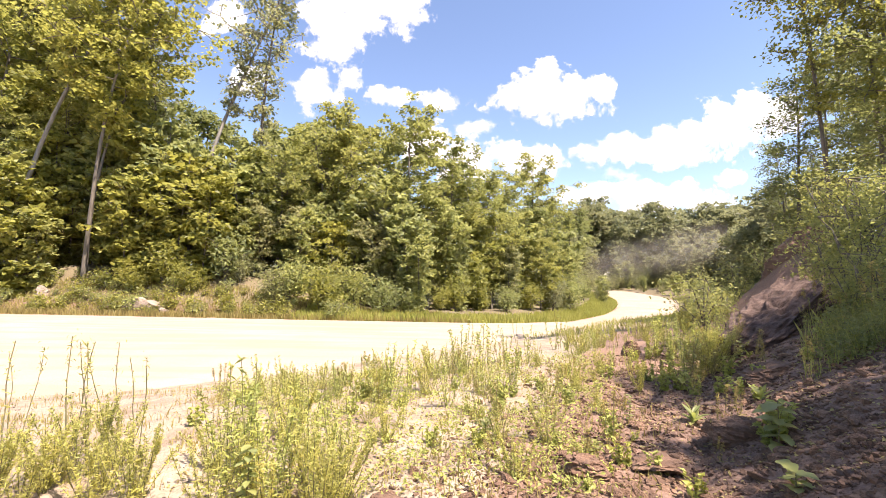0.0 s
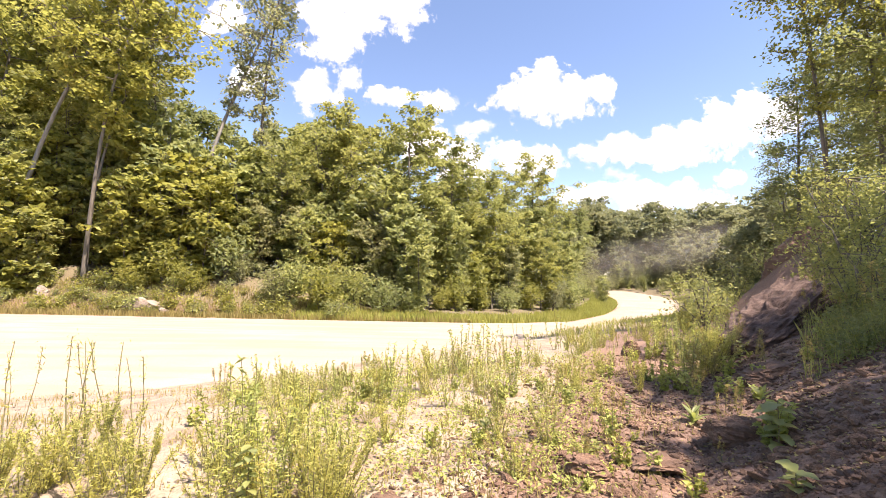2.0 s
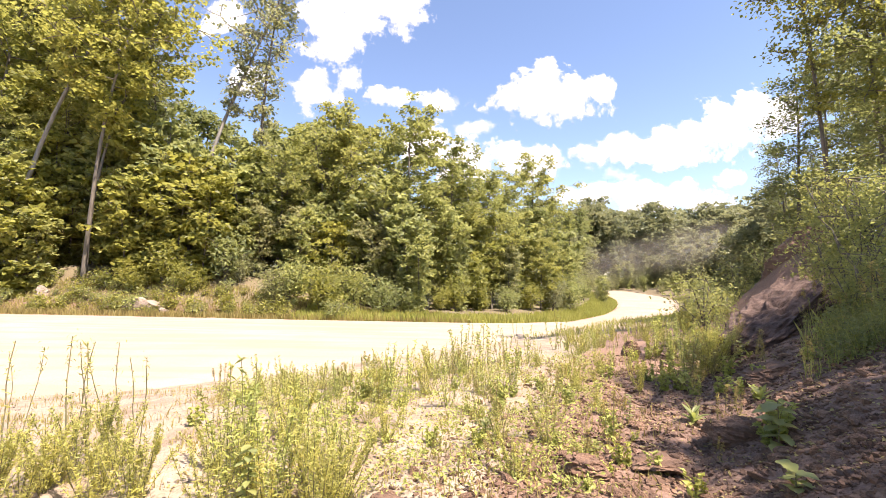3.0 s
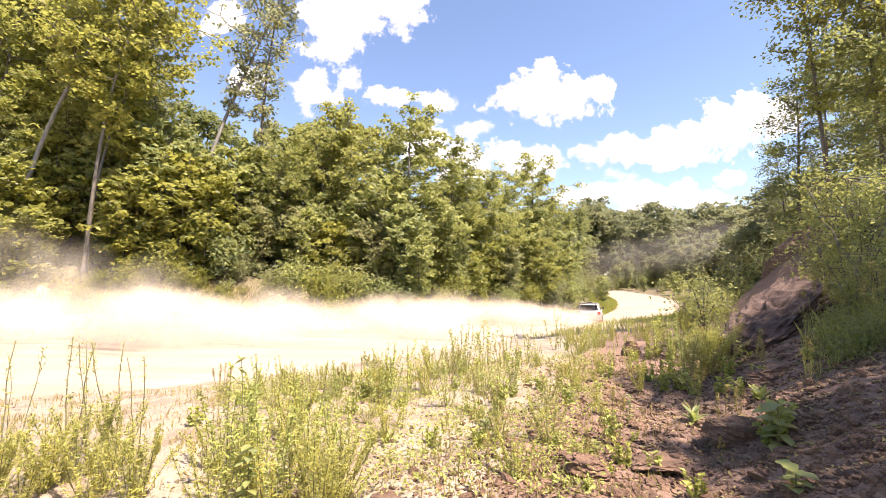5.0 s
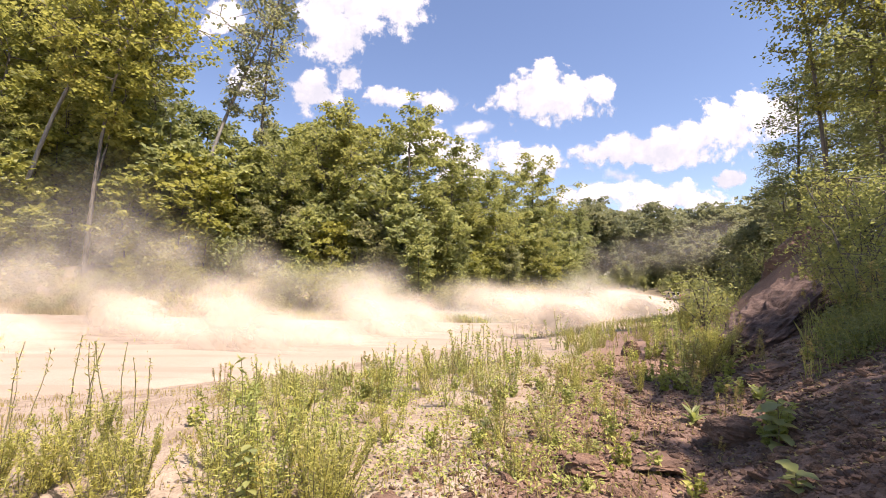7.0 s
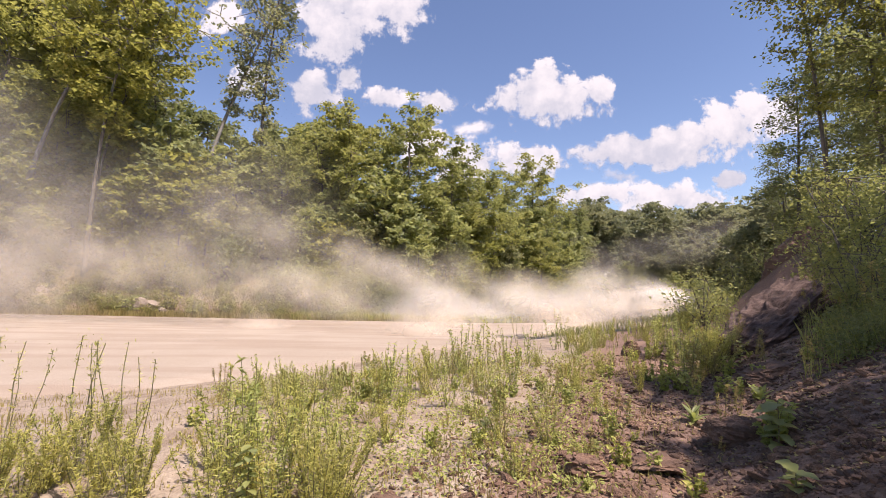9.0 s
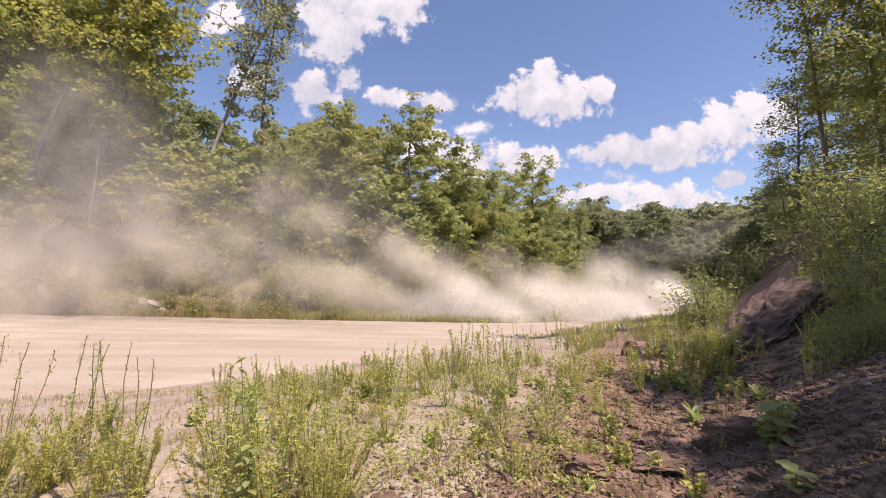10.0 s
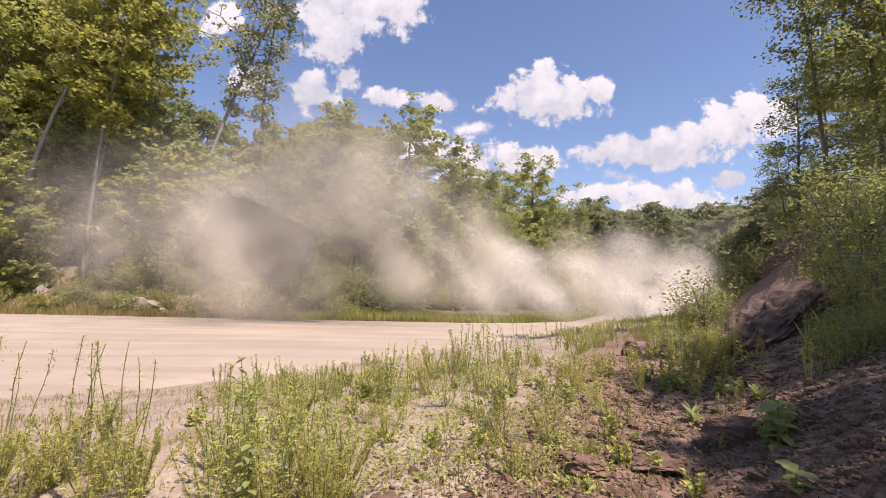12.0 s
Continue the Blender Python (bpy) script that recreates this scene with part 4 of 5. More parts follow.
# ---------------------------------------------------------------- the rally car
M_PAINT = plain("white_paint", (0.40, 0.365, 0.32), 0.4, 0, 0.25)
M_RED = plain("red_paint", (0.45, 0.03, 0.03), 0.3)
M_DARK = plain("dark_paint", (0.03, 0.035, 0.05), 0.3)
M_GLASS = plain("tinted_glass", (0.015, 0.017, 0.02), 0.05, 0, 0.05)
M_RUBBER = plain("tyre_rubber", (0.025, 0.025, 0.025), 0.85)
M_RIM = plain("wheel_rim", (0.55, 0.55, 0.52), 0.35, 0.8)


def loft(sections):
    """A closed skin over cross-sections (x, list of (y, z))."""
    bm = bmesh.new()
    rings = [[bm.verts.new((x, y, z)) for y, z in ring] for x, ring in sections]
    for a, b in zip(rings[:-1], rings[1:]):
        for i in range(len(a)):
            bm.faces.new((a[i], a[(i + 1) % len(a)], b[(i + 1) % len(a)], b[i]))
    bm.faces.new(rings[0][::-1])
    bm.faces.new(rings[-1])
    bmesh.ops.recalc_face_normals(bm, faces=bm.faces)
    bmesh.ops.bevel(bm, geom=[e for e in bm.edges if e.calc_face_angle(0) > 0.5], offset=0.025, segments=2, affect="EDGES")
    for f in bm.faces:
        f.smooth = True
    return bm


def box(x0, x1, y0, y1, z0, z1, bev=0.015):
    bm = bmesh.new()
    bmesh.ops.create_cube(bm, size=1)
    for v in bm.verts:
        v.co = Vector(((x0 + x1) / 2 + v.co.x * (x1 - x0), (y0 + y1) / 2 + v.co.y * (y1 - y0), (z0 + z1) / 2 + v.co.z * (z1 - z0)))
    bmesh.ops.bevel(bm, geom=bm.edges[:], offset=bev, segments=2, affect="EDGES")
    return bm


def panel(pts, thick=0.012):
    """A thin pane over four or more corners."""
    bm = bmesh.new()
    vs = [bm.verts.new(p) for p in pts]
    f = bm.faces.new(vs)
    out = bmesh.ops.extrude_face_region(bm, geom=[f])
    nrm = f.normal if f.normal.length else Vector((0, 0, 1))
    f.normal_update()
    for v in (g for g in out["geom"] if isinstance(g, bmesh.types.BMVert)):
        v.co += f.normal * thick
    bmesh.ops.recalc_face_normals(bm, faces=bm.faces)
    return bm


def build_car():
    car = tagged(new("rally_car"), "dusty white rally hatchback with dark windows and red trim", "car")
    low = lambda w, z0, z1: [(-w, z0), (w, z0), (w + 0.02, (z0 + z1) / 2), (w - 0.05, z1), (-w + 0.05, z1), (-w - 0.02, (z0 + z1) / 2)]
    body = part("body", loft([(-2.1, low(0.74, 0.42, 0.82)), (-2.02, low(0.82, 0.26, 0.95)), (-1.2, low(0.86, 0.22, 0.96)), (0.7, low(0.86, 0.22, 0.93)), (1.6, low(0.84, 0.22, 0.84)), (2.05, low(0.78, 0.24, 0.72)), (2.17, low(0.7, 0.32, 0.6))]), M_PAINT, car)
    top = lambda w, w2, z0, z1: [(-w, z0), (w, z0), (w2, z1), (-w2, z1)]
    cabin = part("cabin", loft([(-2.0, top(0.76, 0.7, 0.92, 0.98)), (-1.75, top(0.78, 0.62, 0.92, 1.36)), (-0.9, top(0.8, 0.62, 0.92, 1.43)), (0.0, top(0.8, 0.62, 0.92, 1.42)), (0.25, top(0.8, 0.62, 0.92, 1.36)), (0.98, top(0.78, 0.72, 0.9, 0.93))]), M_PAINT, car)
    for s in (-1, 1):
        at = lambda x, z, s=s: (x, s * (0.805 - 0.18 * (z - 0.92) / 0.5 + 0.008), z)
        for a, b, c, d in ((-1.72, -1.05, -1.68, -1.05), (-0.97, -0.22, -0.97, -0.22), (-0.14, 0.72, -0.14, 0.2)):
            part("side_window", panel([at(a, 0.97), at(b, 0.97), at(d, 1.34), at(c, 1.31)]), M_GLASS, cabin, "dark tinted side window")
        part("red_flash", panel([(-2.0, s * 0.868, 0.5), (-0.9, s * 0.885, 0.35), (-0.6, s * 0.885, 0.55), (-1.9, s * 0.868, 0.74)]), M_RED, body, "red flash on the flank")
        part("tail_light", box(-2.12, -2.03, s * 0.68 - 0.1, s * 0.68 + 0.1, 0.7, 0.9), M_RED, body, "red tail light")
        part("headlight", box(2.0, 2.14, s * 0.58 - 0.14, s * 0.58 + 0.14, 0.56, 0.68), M_RIM, body, "clear headlight")
        part("mirror", box(0.55, 0.7, s * 0.9 - 0.08, s * 0.9 + 0.08, 0.95, 1.08), M_DARK, body, "dark door mirror")
        part("mud_flap", box(-1.72, -1.68, s * 0.75 - 0.12, s * 0.75 + 0.12, 0.1, 0.34), M_RED, body, "red mud flap")
    part("windscreen", panel([(0.97, -0.68, 0.96), (0.97, 0.68, 0.96), (0.33, 0.56, 1.36), (0.33, -0.56, 1.36)]), M_GLASS, cabin, "dark windscreen")
    part("rear_window", panel([(-2.0, 0.62, 1.0), (-2.0, -0.62, 1.0), (-1.80, -0.55, 1.32), (-1.80, 0.55, 1.32)]), M_GLASS, cabin, "dark rear window")
    part("roof_scoop", box(-0.5, 0.0, -0.2, 0.2, 1.42, 1.5), M_DARK, cabin, "dark roof scoop")
    wing = part("rear_wing", box(-2.15, -1.8, -0.7, 0.7, 1.42, 1.46), M_DARK, car, "dark rear wing")
    for s in (-1, 1):
        part("wing_strut", box(-1.98, -1.86, s * 0.45 - 0.02, s * 0.45 + 0.02, 1.28, 1.43), M_DARK, wing)
    part("bumper", box(-2.2, -2.06, -0.72, 0.72, 0.3, 0.55, 0.04), M_PAINT, car, "dusty white rear bumper")
    wheels = []
    for wx in (-1.28, 1.3):
        for wy in (-0.78, 0.78):
            bm = bmesh.new()
            bmesh.ops.create_cone(bm, cap_ends=True, segments=28, radius1=0.32, radius2=0.32, depth=0.22)
            bmesh.ops.bevel(bm, geom=[e for e in bm.edges if e.calc_face_angle(0) > 1], offset=0.04, segments=3, affect="EDGES")
            bmesh.ops.rotate(bm, verts=bm.verts, matrix=Matrix.Rotation(radians(90), 3, "X"))
            w = part("wheel", bm, M_RUBBER, car, "dusty black tyre")
            w.matrix_basis = pose(wx, wy, 0.32)
            rim = bmesh.new()
            for k in range(6):
                m = Matrix.Rotation(k * math.pi / 3, 4, "Y")
                bmesh.ops.create_cube(rim, size=1, matrix=m @ Matrix.Translation((0, 0, 0.11)) @ Matrix.Diagonal((0.05, 0.235, 0.2, 1)))
            bmesh.ops.create_cone(rim, cap_ends=True, segments=16, radius1=0.06, radius2=0.06, depth=0.24, matrix=Matrix.Rotation(radians(90), 4, "X"))
            part("rim", rim, M_RIM, w, "pale spoked rim")
            wheels.append((w, wx, wy))
    return car, wheels


car, wheels = build_car()
car.scale = (0.88, 0.94, 0.94)
CAR_LINE = [(0.0, -122, 6.5), (1.0, -95, 7.6), (2.0, -68.5, 9.3), (3.2, -36.5, 12.6), (3.8, -20.5, 15.3), (4.2, -10, 18.0), (4.5, -2.0, 21.2), (4.8, 6.5, 25.7), (5.0, 10.3, 31.3), (5.2, 13.2, 36.3), (5.4, 16.0, 41), (5.6, 18.8, 45.3),
            (5.8, 21.4, 49.5), (6.0, 23.9, 53.5), (6.4, 31.5, 61.5), (6.8, 38.5, 71), (7.2, 41.5, 84), (8.0, 43.5, 108), (9.0, 44.5, 135), (10.0, 43, 161), (11.0, 41.8, 187), (12.0, 41, 212)]


def car_at(t):
    tt = [r[0] for r in CAR_LINE]
    return np.array([np.interp(t, tt, [r[k] for r in CAR_LINE]) for k in (1, 2)])


def passing(x):
    """When the car passes a place x metres across."""
    return float(np.interp(x, [r[1] for r in CAR_LINE[:17]], [r[0] for r in CAR_LINE[:17]]))


# ---------------------------------------------------------------- dust
M_DUST_DENSE = dust_mat("dense_dust", 0.46, 0.3, 0.6, 0.35, (0.46, 0.40, 0.325))
M_DUST = dust_mat("drifting_dust", 0.22, 0.36, 0.7, 0.2, (0.54, 0.485, 0.40))
M_DUST_BEND = dust_mat("bend_dust", 0.5, 0.34, 0.66, 0.25, (0.46, 0.43, 0.38))
M_DUST_THIN = dust_mat("thin_dust", 0.11, 0.35, 0.65, 0.15, (0.36, 0.335, 0.30))


def wisps(material, wide, tall, deep, layers=3):
    """The soft bulging sheets of a puff, one behind another, smaller towards front and back."""
    made = []
    for i in range(layers):
        bm = bmesh.new()
        uv = bm.loops.layers.uv.new("UVMap")
        q = (i + 0.5) / layers * 2 - 1
        s = math.sqrt(max(0.2, 1 - 0.7 * q * q))
        k = 6
        grid = [[bm.verts.new(((a / k * 2 - 1) * wide * s, q * deep + 0.25 * deep * ((a / k * 2 - 1) ** 2 + (b / k * 2 - 1) ** 2), (b / k * 2 - 1) * tall * s)) for b in range(k + 1)] for a in range(k + 1)]
        for a in range(k):
            for b in range(k):
                f = bm.faces.new((grid[a][b], grid[a + 1][b], grid[a + 1][b + 1], grid[a][b + 1]))
                for lp, (u, w) in zip(f.loops, ((a, b), (a + 1, b), (a + 1, b + 1), (a, b + 1))):
                    lp[uv].uv = (u / k, w / k)
                f.smooth = True
        me = bpy.data.meshes.new("wisp")
        bm.to_mesh(me)
        bm.free()
        me.materials.append(material)
        made.append(me)
    return made


PUFFS = []          # (object, rows)


def puff(name, sheets, lab, group, rows):
    thing = tagged(new(name), lab, "dust cloud", group)
    for me in sheets:
        new("wisp", me).parent = thing
    PUFFS.append((thing, rows))


def build_dust():
    rng = random.Random(4)
    low = [wisps(M_DUST_DENSE, w, h, 1.0) for w, h in ((3.4, 1.3), (2.6, 1.5), (3.8, 1.2))]
    mid = [wisps(M_DUST, w, h, 1.4) for w, h in ((3.4, 2.1), (3.0, 2.5), (4.2, 1.9))]
    bend = [wisps(M_DUST_BEND, w, h, 1.4) for w, h in ((3.6, 2.4), (3.0, 2.8), (4.4, 2.2))]
    tall = [wisps(M_DUST, w, h, 1.6, 2) for w, h in ((4.6, 4.0), (4.0, 4.8), (5.2, 3.8))]
    thin = [wisps(M_DUST_THIN, w, h, 2.0) for w, h in ((8.0, 6.0), (7.0, 7.0))]
    raised = "dust raised by the car"

    def level(x, y):
        return float(bed(np.array(x), np.array(y)))

    # the dense roll along the wheel tracks, which settles again
    for i in range(46):
        x = -30 + 54 * (i + rng.uniform(0, 1)) / 46
        t = passing(x)
        p = car_at(t)
        t += -0.04 if x < 3 else 0.08
        y = p[1] + (rng.uniform(-5.0, 2.5) if x < 5 else rng.uniform(-1.5, 1.5))
        z = level(x, y)
        top, v, last = rng.uniform(0.55, 1.1), rng.uniform(0.8, 2.2), rng.uniform(1.0, 3.4)
        yaw = rng.uniform(-12, 12)
        row = [(0.0, pose(x, y, z - 4, 0, 0, yaw)), (t - 0.05, pose(x, y, z - 4, 0, 0, yaw)), (t + 0.12, pose(x + 0.2, y, z + top * 0.3, 0, 3, yaw)), (t + 0.4, pose(x + 0.6, y, z + top * 0.7, 0, 6, yaw)), (t + 1.2, pose(x + 0.5 + v, y + 0.2, z + top * 1.1, 0, 14, yaw)),
               (t + 1.2 + last, pose(x + 0.5 + v * (1 + last), y + 0.5, z + 0.1, 0, 20, yaw)), (t + 3.2 + last, pose(x + 0.5 + v * (2 + last), y + 0.8, z - 4, 0, 24, yaw))]
        row = [r for r in row if r[0] < 11.9] + [(12.0, row[-1][1])]
        puff("dust_puff", low[i % 3], "dense cream-coloured dust rolling low over the road", raised, row)
    # billows over the far side of the road, which drift in among the trees
    for i in range(24):
        x = -34 + 44 * (i // 2 * 2 + rng.uniform(0, 1.2)) / 24
        t = passing(x) + rng.uniform(0.2, 0.45)
        y = car_at(t)[1] + rng.uniform(1.0, 5.0)
        z, v, up, back = level(x, y), rng.uniform(1.8, 2.8), rng.uniform(0.15, 0.5), rng.uniform(0.1, 0.5)
        if x > -14:
            v, up, back = rng.uniform(1.0, 2.0), rng.uniform(0.12, 0.6), rng.uniform(0.0, 0.5)
        yaw = rng.uniform(-12, 12)
        q = lambda k: pose(x + v * k, y + back * k, z + 0.4 + up * k, 0, 6 * k, yaw)
        row = [(0.0, pose(x, y, z - 8, 0, 0, yaw)), (t, pose(x, y, z - 8, 0, 0, yaw)), (t + 0.8, q(0.8)), (t + 3, q(3)), (t + 5, q(5)), (12.0, q(12 - t))]
        puff("dust_puff", mid[i % 3], "beige dust billowing up beside the road", raised, row)
    # a few plumes thrown up against the bank
    for x, y, top, lag in ((-24.0, 20.0, 3.2, 0.15), (-20.5, 20.5, 2.6, 0.3), (-16.5, 21.5, 2.2, 0.4), (-9.0, 22.5, 1.6, 0.5)):
        t, z = passing(x) + lag, level(x, y)
        q = lambda k: pose(x + 2.4 * k, y + 0.8 * k, z + top * (0.35 + 0.3 * k), 0, 8 * k, 0)
        puff("dust_puff", mid[1], "plume of brownish dust against the bank", raised, [(0.0, pose(x, y, z - 9)), (t, pose(x, y, z - 9)), (t + 0.5, q(0.5)), (t + 2.5, q(2.5)), (12.0, q(12 - t))])
    # taller clouds, carried along by the wind from where the car came
    for i in range(16):
        x = -58.5 + 14.5 * (i + rng.uniform(0, 1)) / 16
        t = passing(x) + rng.uniform(0.1, 0.5)
        y = 20.5 + rng.uniform(-1.5, 3.0)
        v = rng.uniform(4.3, 5.0)
        top = rng.uniform(2.0, 8.5) if i < 8 else rng.uniform(0.5, 8.0)
        yaw = rng.uniform(-12, 12)
        q = lambda k: pose(x + v * k, y + 0.15 * k, top * k / 9.0, 0, 3 * k, yaw)
        row = [(0.0, pose(x, y, -9, 0, 0, yaw)), (t, pose(x, y, -9, 0, 0, yaw)), (t + 1.0, q(1)), (t + 4, q(4)), (12.0, q(12 - t))]
        puff("dust_cloud", tall[i % 3], "drifting beige dust above the road", raised, row)
    # clouds that swell slowly where the road begins to turn
    for i in range(12):
        x = -9 + 13 * (i + rng.uniform(0, 1)) / 12
        t = passing(x) + rng.uniform(0.8, 1.4)
        y, v, top = 24.0 + 0.35 * (x + 9) + rng.uniform(-1.0, 1.5), rng.uniform(1.3, 1.9), rng.uniform(0.6, 4.6)
        q = lambda k: pose(x + v * k, y + 0.7 * k, -2.2 + top * (k / 7) + 0.25 * k, 0, 4 * k, 0)
        puff("dust_cloud", bend[i % 3], "pale dust rising where the road turns", raised, [(0.0, pose(x, y, -9)), (t, pose(x, y, -9)), (t + 1.0, q(1)), (t + 3.5, q(3.5)), (12.0, q(12 - t))])
    # dust over the bend
    for i in range(18):
        x = 6 + 28 * (i + rng.uniform(0, 1)) / 18
        t = passing(x)
        p = car_at(t)
        t += 0.35
        z = level(p[0], p[1])
        v, up = rng.uniform(0.0, 1.1), rng.uniform(0.0, 0.75)
        q = lambda k: pose(p[0] + v * k, p[1] - 0.5, z - 0.3 + up * k, 0, 4 * k, 0)
        puff("dust_puff", bend[i % 3], "pale dust hanging over the bend", raised, [(0.0, pose(p[0], p[1], z - 9)), (t, pose(p[0], p[1], z - 9)), (t + 1.0, q(1)), (t + 3, q(3)), (12.0, q(12 - t))])
    # thin veils of an earlier passage, and of this one
    for i in range(5):
        b, d = 0.33 + 0.07 * i, 98 - 5 * i
        x, y = spot(b, d)
        z = level(x, y) + 6 + 1.0 * i
        puff("dust_veil", thin[i % 2], "faint grey dust still hanging over the far bend", "dust left over the far bend", [(0.0, pose(x, y, z)), (12.0, pose(x + 3, y, z + 1.5, 0, 8))])
    for i in range(3):
        x = -65 + 1.6 * i
        t = passing(x) + 0.5
        q = lambda k: pose(x + 6.2 * k, 21, 10.5 - 0.9 * abs(k - 6.8) - 1.2 * i, 0, 3 * k, 0)
        puff("dust_veil", thin[i % 2], "thin veil of dust rising before the trees", raised, [(0.0, pose(x, 21, -12)), (t, pose(x, 21, -12)), (t + 4, q(4)), (t + 6.8, q(6.8)), (12.0, q(12 - t))])
    for i in range(6):
        x = -50 + 26 * (i + rng.uniform(0, 1)) / 6
        t = passing(x) + 0.6
        y = 20 + rng.uniform(-2, 3)
        q = lambda k: pose(x + 3.2 * k, y + 0.2 * k, -1 + 0.8 * k, 0, 3 * k, 0)
        puff("dust_veil", thin[i % 2], "thin veil of dust rising before the trees", raised, [(0.0, pose(x, y, -12)), (t, pose(x, y, -12)), (t + 1.5, q(1.5)), (12.0, q(12 - t))])


build_dust()


# ---------------------------------------------------------------- clouds

def cloud(name, lab, lobes, seed, dist=2400.0, soft=0.16):
    """One cumulus far off: a broad curved sheet whose vapour thins out to nothing at a torn edge. Lobes: tangents aside, up, and half sizes."""
    lo = np.array(lobes)
    cx, cz = (lo[:, 0] - lo[:, 2]).min(), (lo[:, 1] - lo[:, 3]).min()
    ex, ez = (lo[:, 0] + lo[:, 2]).max(), (lo[:, 1] + lo[:, 3]).max()
    mx, mz, pad = (cx + ex) / 2, (cz + ez) / 2, 0.08
    w, h = (ex - cx) / 2 + pad, (ez - cz) / 2 + pad
    n = Nodes(name + "_vapour")
    co = n.coords()
    off = n.add("ShaderNodeVectorMath", i0=co, i1=(seed * 131.0, seed * 17.0, seed * 53.0)).outputs[0]
    billow = n.noise(off, 20.0 / dist, 9, 0.62)
    warp = n.math("MULTIPLY", n.math("SUBTRACT", billow, 0.5), 2.4)
    xyz = n.add("ShaderNodeSeparateXYZ", Vector=co)
    body = None
    for bx, bz, rx, rz in lobes:
        u = n.math("DIVIDE", n.math("SUBTRACT", xyz.outputs[0], (bx - mx) * dist), rx * dist)
        v = n.math("DIVIDE", n.math("SUBTRACT", xyz.outputs[2], (bz - mz) * dist), rz * dist)
        one = n.math("SUBTRACT", 1.0, n.math("SQRT", n.math("ADD", n.math("MULTIPLY", u, u), n.math("MULTIPLY", v, v))))
        body = one if body is None else n.math("MAXIMUM", body, one)
    fill = n.math("SUBTRACT", n.math("ADD", body, warp), 0.1)
    a = n.span(fill, 0.0, soft * 2.2)
    lit = n.math("ADD", n.math("MULTIPLY", billow, 0.9), n.math("MULTIPLY", n.math("DIVIDE", xyz.outputs[2], h * dist), 0.35))
    col = n.ramp(n.span(lit, 0.2, 0.65), (0.0, (0.66, 0.70, 0.76)), (1.0, (1.0, 0.99, 0.97)))
    glow = n.add("ShaderNodeEmission", Color=col, Strength=0.6)
    clear = n.add("ShaderNodeBsdfTransparent")
    n.put(n.out.inputs[0], n.add("ShaderNodeMixShader", i0=a, i1=clear.outputs[0], i2=glow.outputs[0]))
    k = 8
    g = np.linspace(-1, 1, k + 1)
    X, Z = np.meshgrid(g, g, indexing="ij")
    verts = np.stack([X * w * dist, 0.05 * dist * (X ** 2 + Z ** 2), Z * h * dist], -1).reshape(-1, 3)
    i, j = np.meshgrid(np.arange(k), np.arange(k), indexing="ij")
    q = i * (k + 1) + j
    me = raw_mesh("cloud", verts, np.stack([q, q + k + 1, q + k + 2, q + 1], -1).reshape(-1, 4), n.mat, True)
    ob = tagged(new("cloud", me), lab, "cloud", "clouds in the sky")
    PUFFS.append((ob, [(0.0, pose(mx * dist, dist, EYE.z + mz * dist)), (12.0, pose((mx - 0.005) * dist, dist, EYE.z + (mz - 0.003) * dist))]))


def lobe(x0, y0, x1, y1):
    """A lobe between two corners of the sky, in thousandths of its tangents aside and up."""
    return (x0 + x1) / 2000, (y0 + y1) / 2000, (x1 - x0) / 2000 * 1.12, abs(y1 - y0) / 2000 * 1.12


cloud("high_cloud", "large bright white cumulus high over the trees", [lobe(-359, 585, -59, 764), lobe(-311, 530, -158, 652), lobe(-192, 594, -21, 722), lobe(-353, 538, -192, 793), lobe(-112, 624, -21, 750)], 1)
cloud("round_cloud", "rounded white cumulus cloud with a grey base", [lobe(95, 373, 395, 486), lobe(126, 398, 324, 516), lobe(186, 446, 298, 533), lobe(323, 412, 421, 486)], 2)
cloud("long_cloud", "long bank of white cumulus above the hill", [lobe(289, 259, 658, 345), lobe(451, 278, 672, 376), lobe(596, 292, 759, 439), lobe(650, 325, 859, 465), lobe(333, 269, 542, 358)], 3)
cloud("low_cloud", "low white cloud bank just above the treeline", [lobe(243, 173, 473, 235), lobe(382, 154, 653, 237), lobe(511, 147, 691, 219)], 4)
cloud("side_cloud", "soft white cloud behind the treetops", [lobe(-18, 206, 151, 345), lobe(99, 235, 309, 325), lobe(190, 269, 283, 325), lobe(-122, 259, 21, 378)], 5)
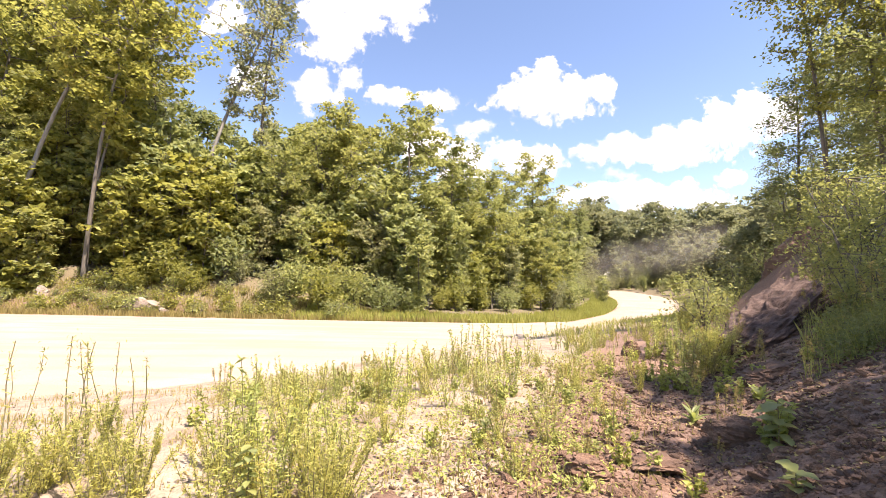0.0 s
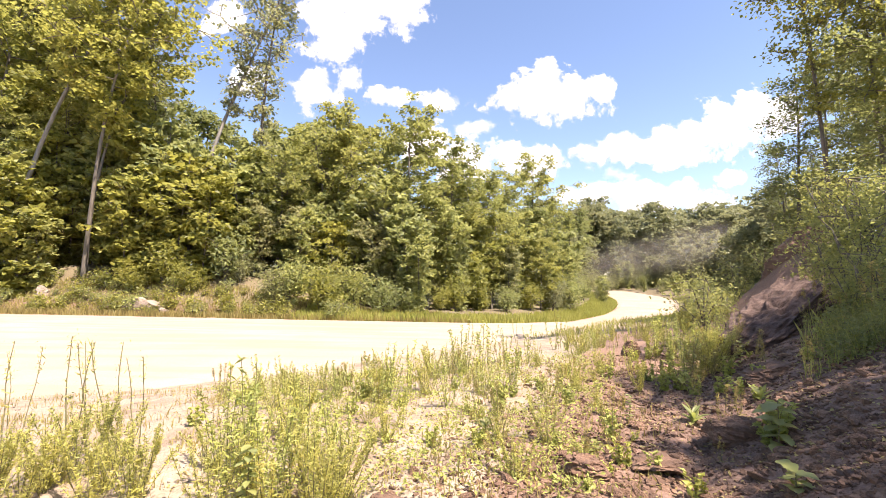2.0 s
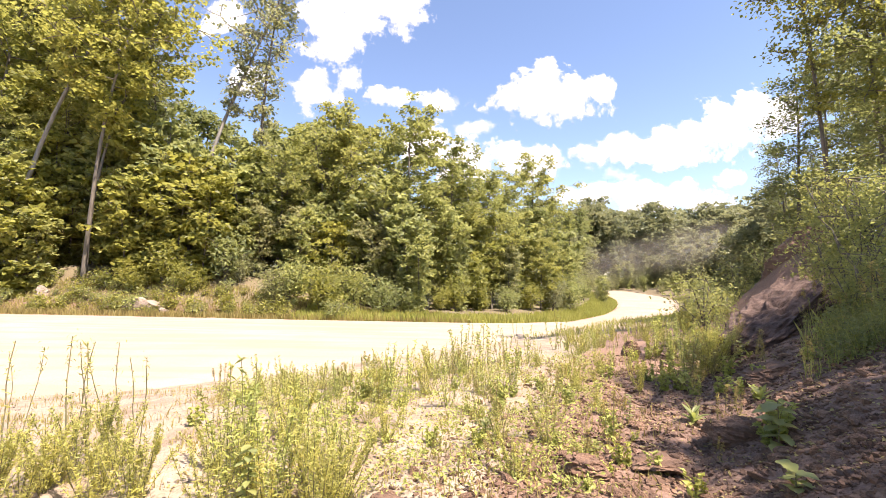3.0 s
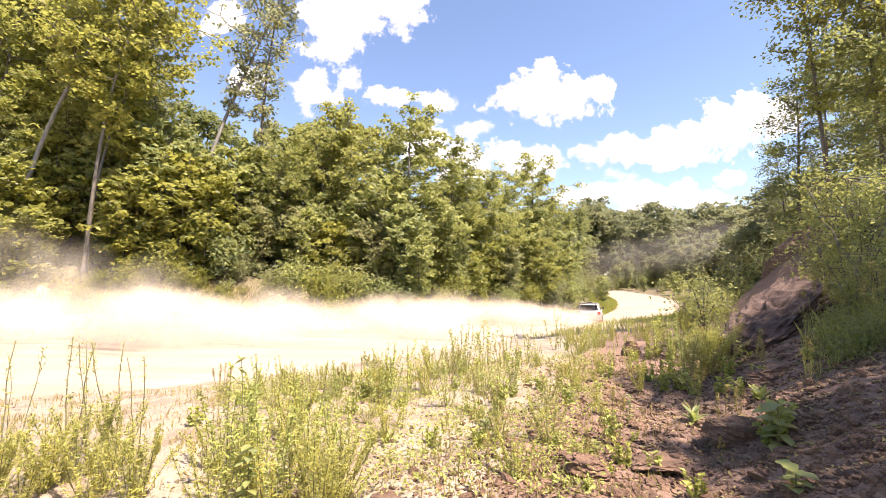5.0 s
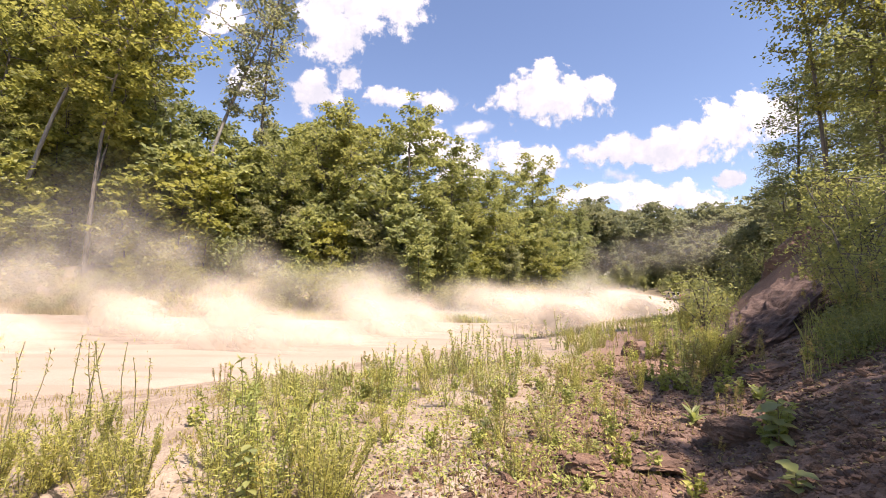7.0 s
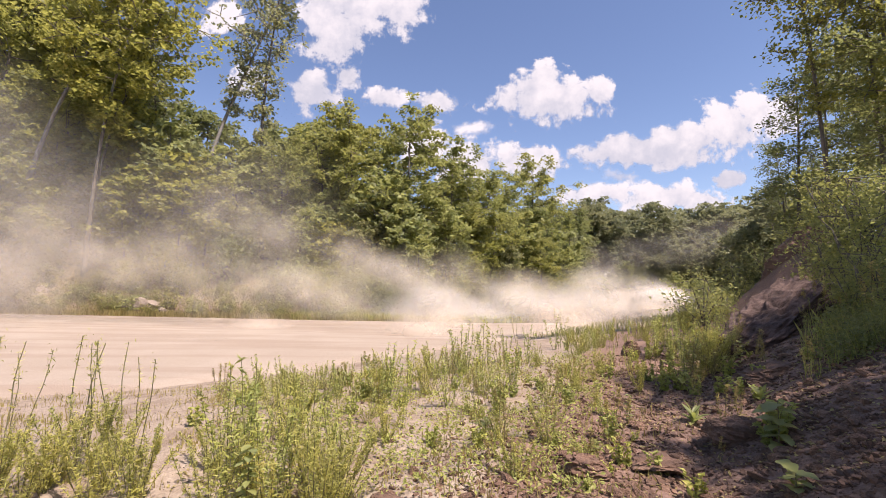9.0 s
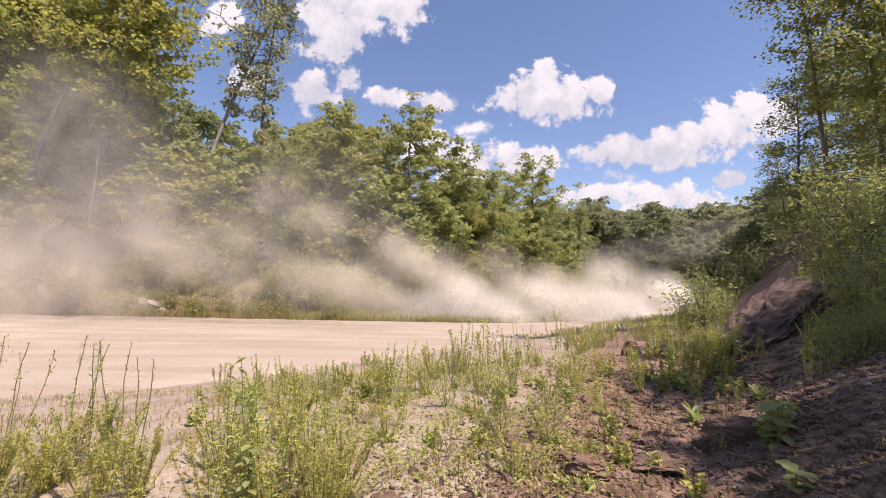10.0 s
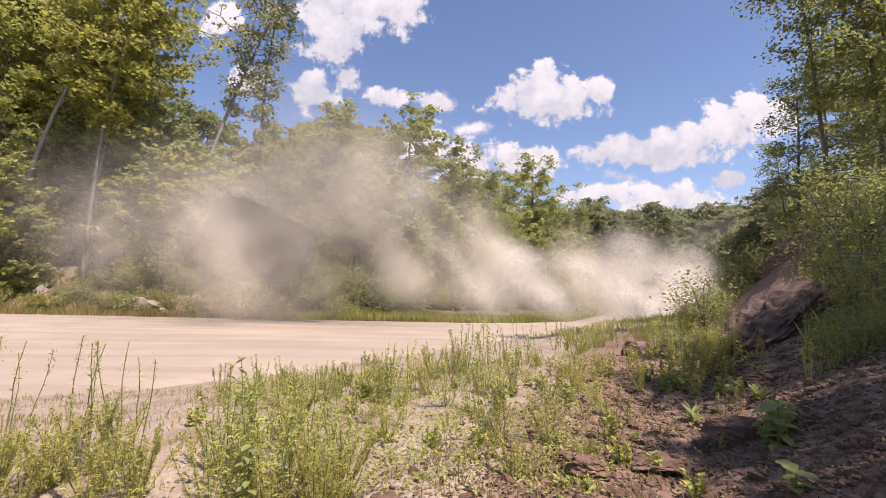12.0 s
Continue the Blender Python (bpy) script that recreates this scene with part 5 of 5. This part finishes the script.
cloud("small_cloud", "small white cloud between larger ones", [lobe(-194, 398, -81, 465), lobe(-63, 396, 39, 455)], 6)
cloud("wisp_cloud", "thin white wisp of cloud", [lobe(21, 343, 136, 388), lobe(374, 232, 470, 266)], 7, soft=0.4)
cloud("shadowed_cloud", "white cloud seen between the tall trees", [lobe(-499, 435, -407, 521), lobe(-367, 402, -242, 503), lobe(-592, 582, -472, 694), lobe(-263, 459, -190, 534)], 8)
cloud("edge_cloud", "white cloud at the edge of the trees", [lobe(614, 219, 720, 266), lobe(755, 338, 859, 459)], 9)


# ---------------------------------------------------------------- what moves

def motions():
    rows, turns = [], []
    times = [0.0, 1.0, 2.0, 3.2] + [3.8 + 0.2 * i for i in range(18)] + [8.0, 9.0, 10.0, 11.0, 12.0]
    for t in times:
        p, q = car_at(max(0, t - 0.12)), car_at(min(12, t + 0.12))
        if t == 12.0:
            p, q = car_at(11.7), car_at(12.0)
        c = car_at(t)
        z = float(bed(np.array(c[0]), np.array(c[1]))) + 0.055
        rows.append((t, pose(c[0], c[1], z, 0, 0, math.degrees(math.atan2(q[1] - p[1], q[0] - p[0])) + 16 * float(step(np.array(t), 4.2, 4.7) * step(np.array(5.4 - t), 0, 0.6)))))
    walk(car, rows)
    for w, wx, wy in wheels:
        spin = [(i * 0.1, pose(wx, wy, 0.32, 0, (i * 76) % 360, 0)) for i in range(121)]
        walk(w, spin)
    for ob, r in PUFFS:
        walk(ob, r)
    # tall stems near by, bent and rocked by the wind
    rng = random.Random(15)
    for ob in list(scene.objects):
        if ob.name.startswith("tall_weed") and ob.parent is None and ob.location.y < 4.3:
            base, phase = ob.matrix_basis.to_euler(), rng.uniform(0, 6)
            deg = [math.degrees(a) for a in base]
            sway = lambda t: 1.2 * math.sin(2.1 * t + phase) + 5.0 * float(step(np.array(t), 4.0, 9.5))
            walk(ob, [(0.5 * i, Matrix.Translation(ob.location) @ pose(0, 0, 0, 0, sway(0.5 * i), 0) @ pose(0, 0, 0, *deg)) for i in range(25)])


motions()
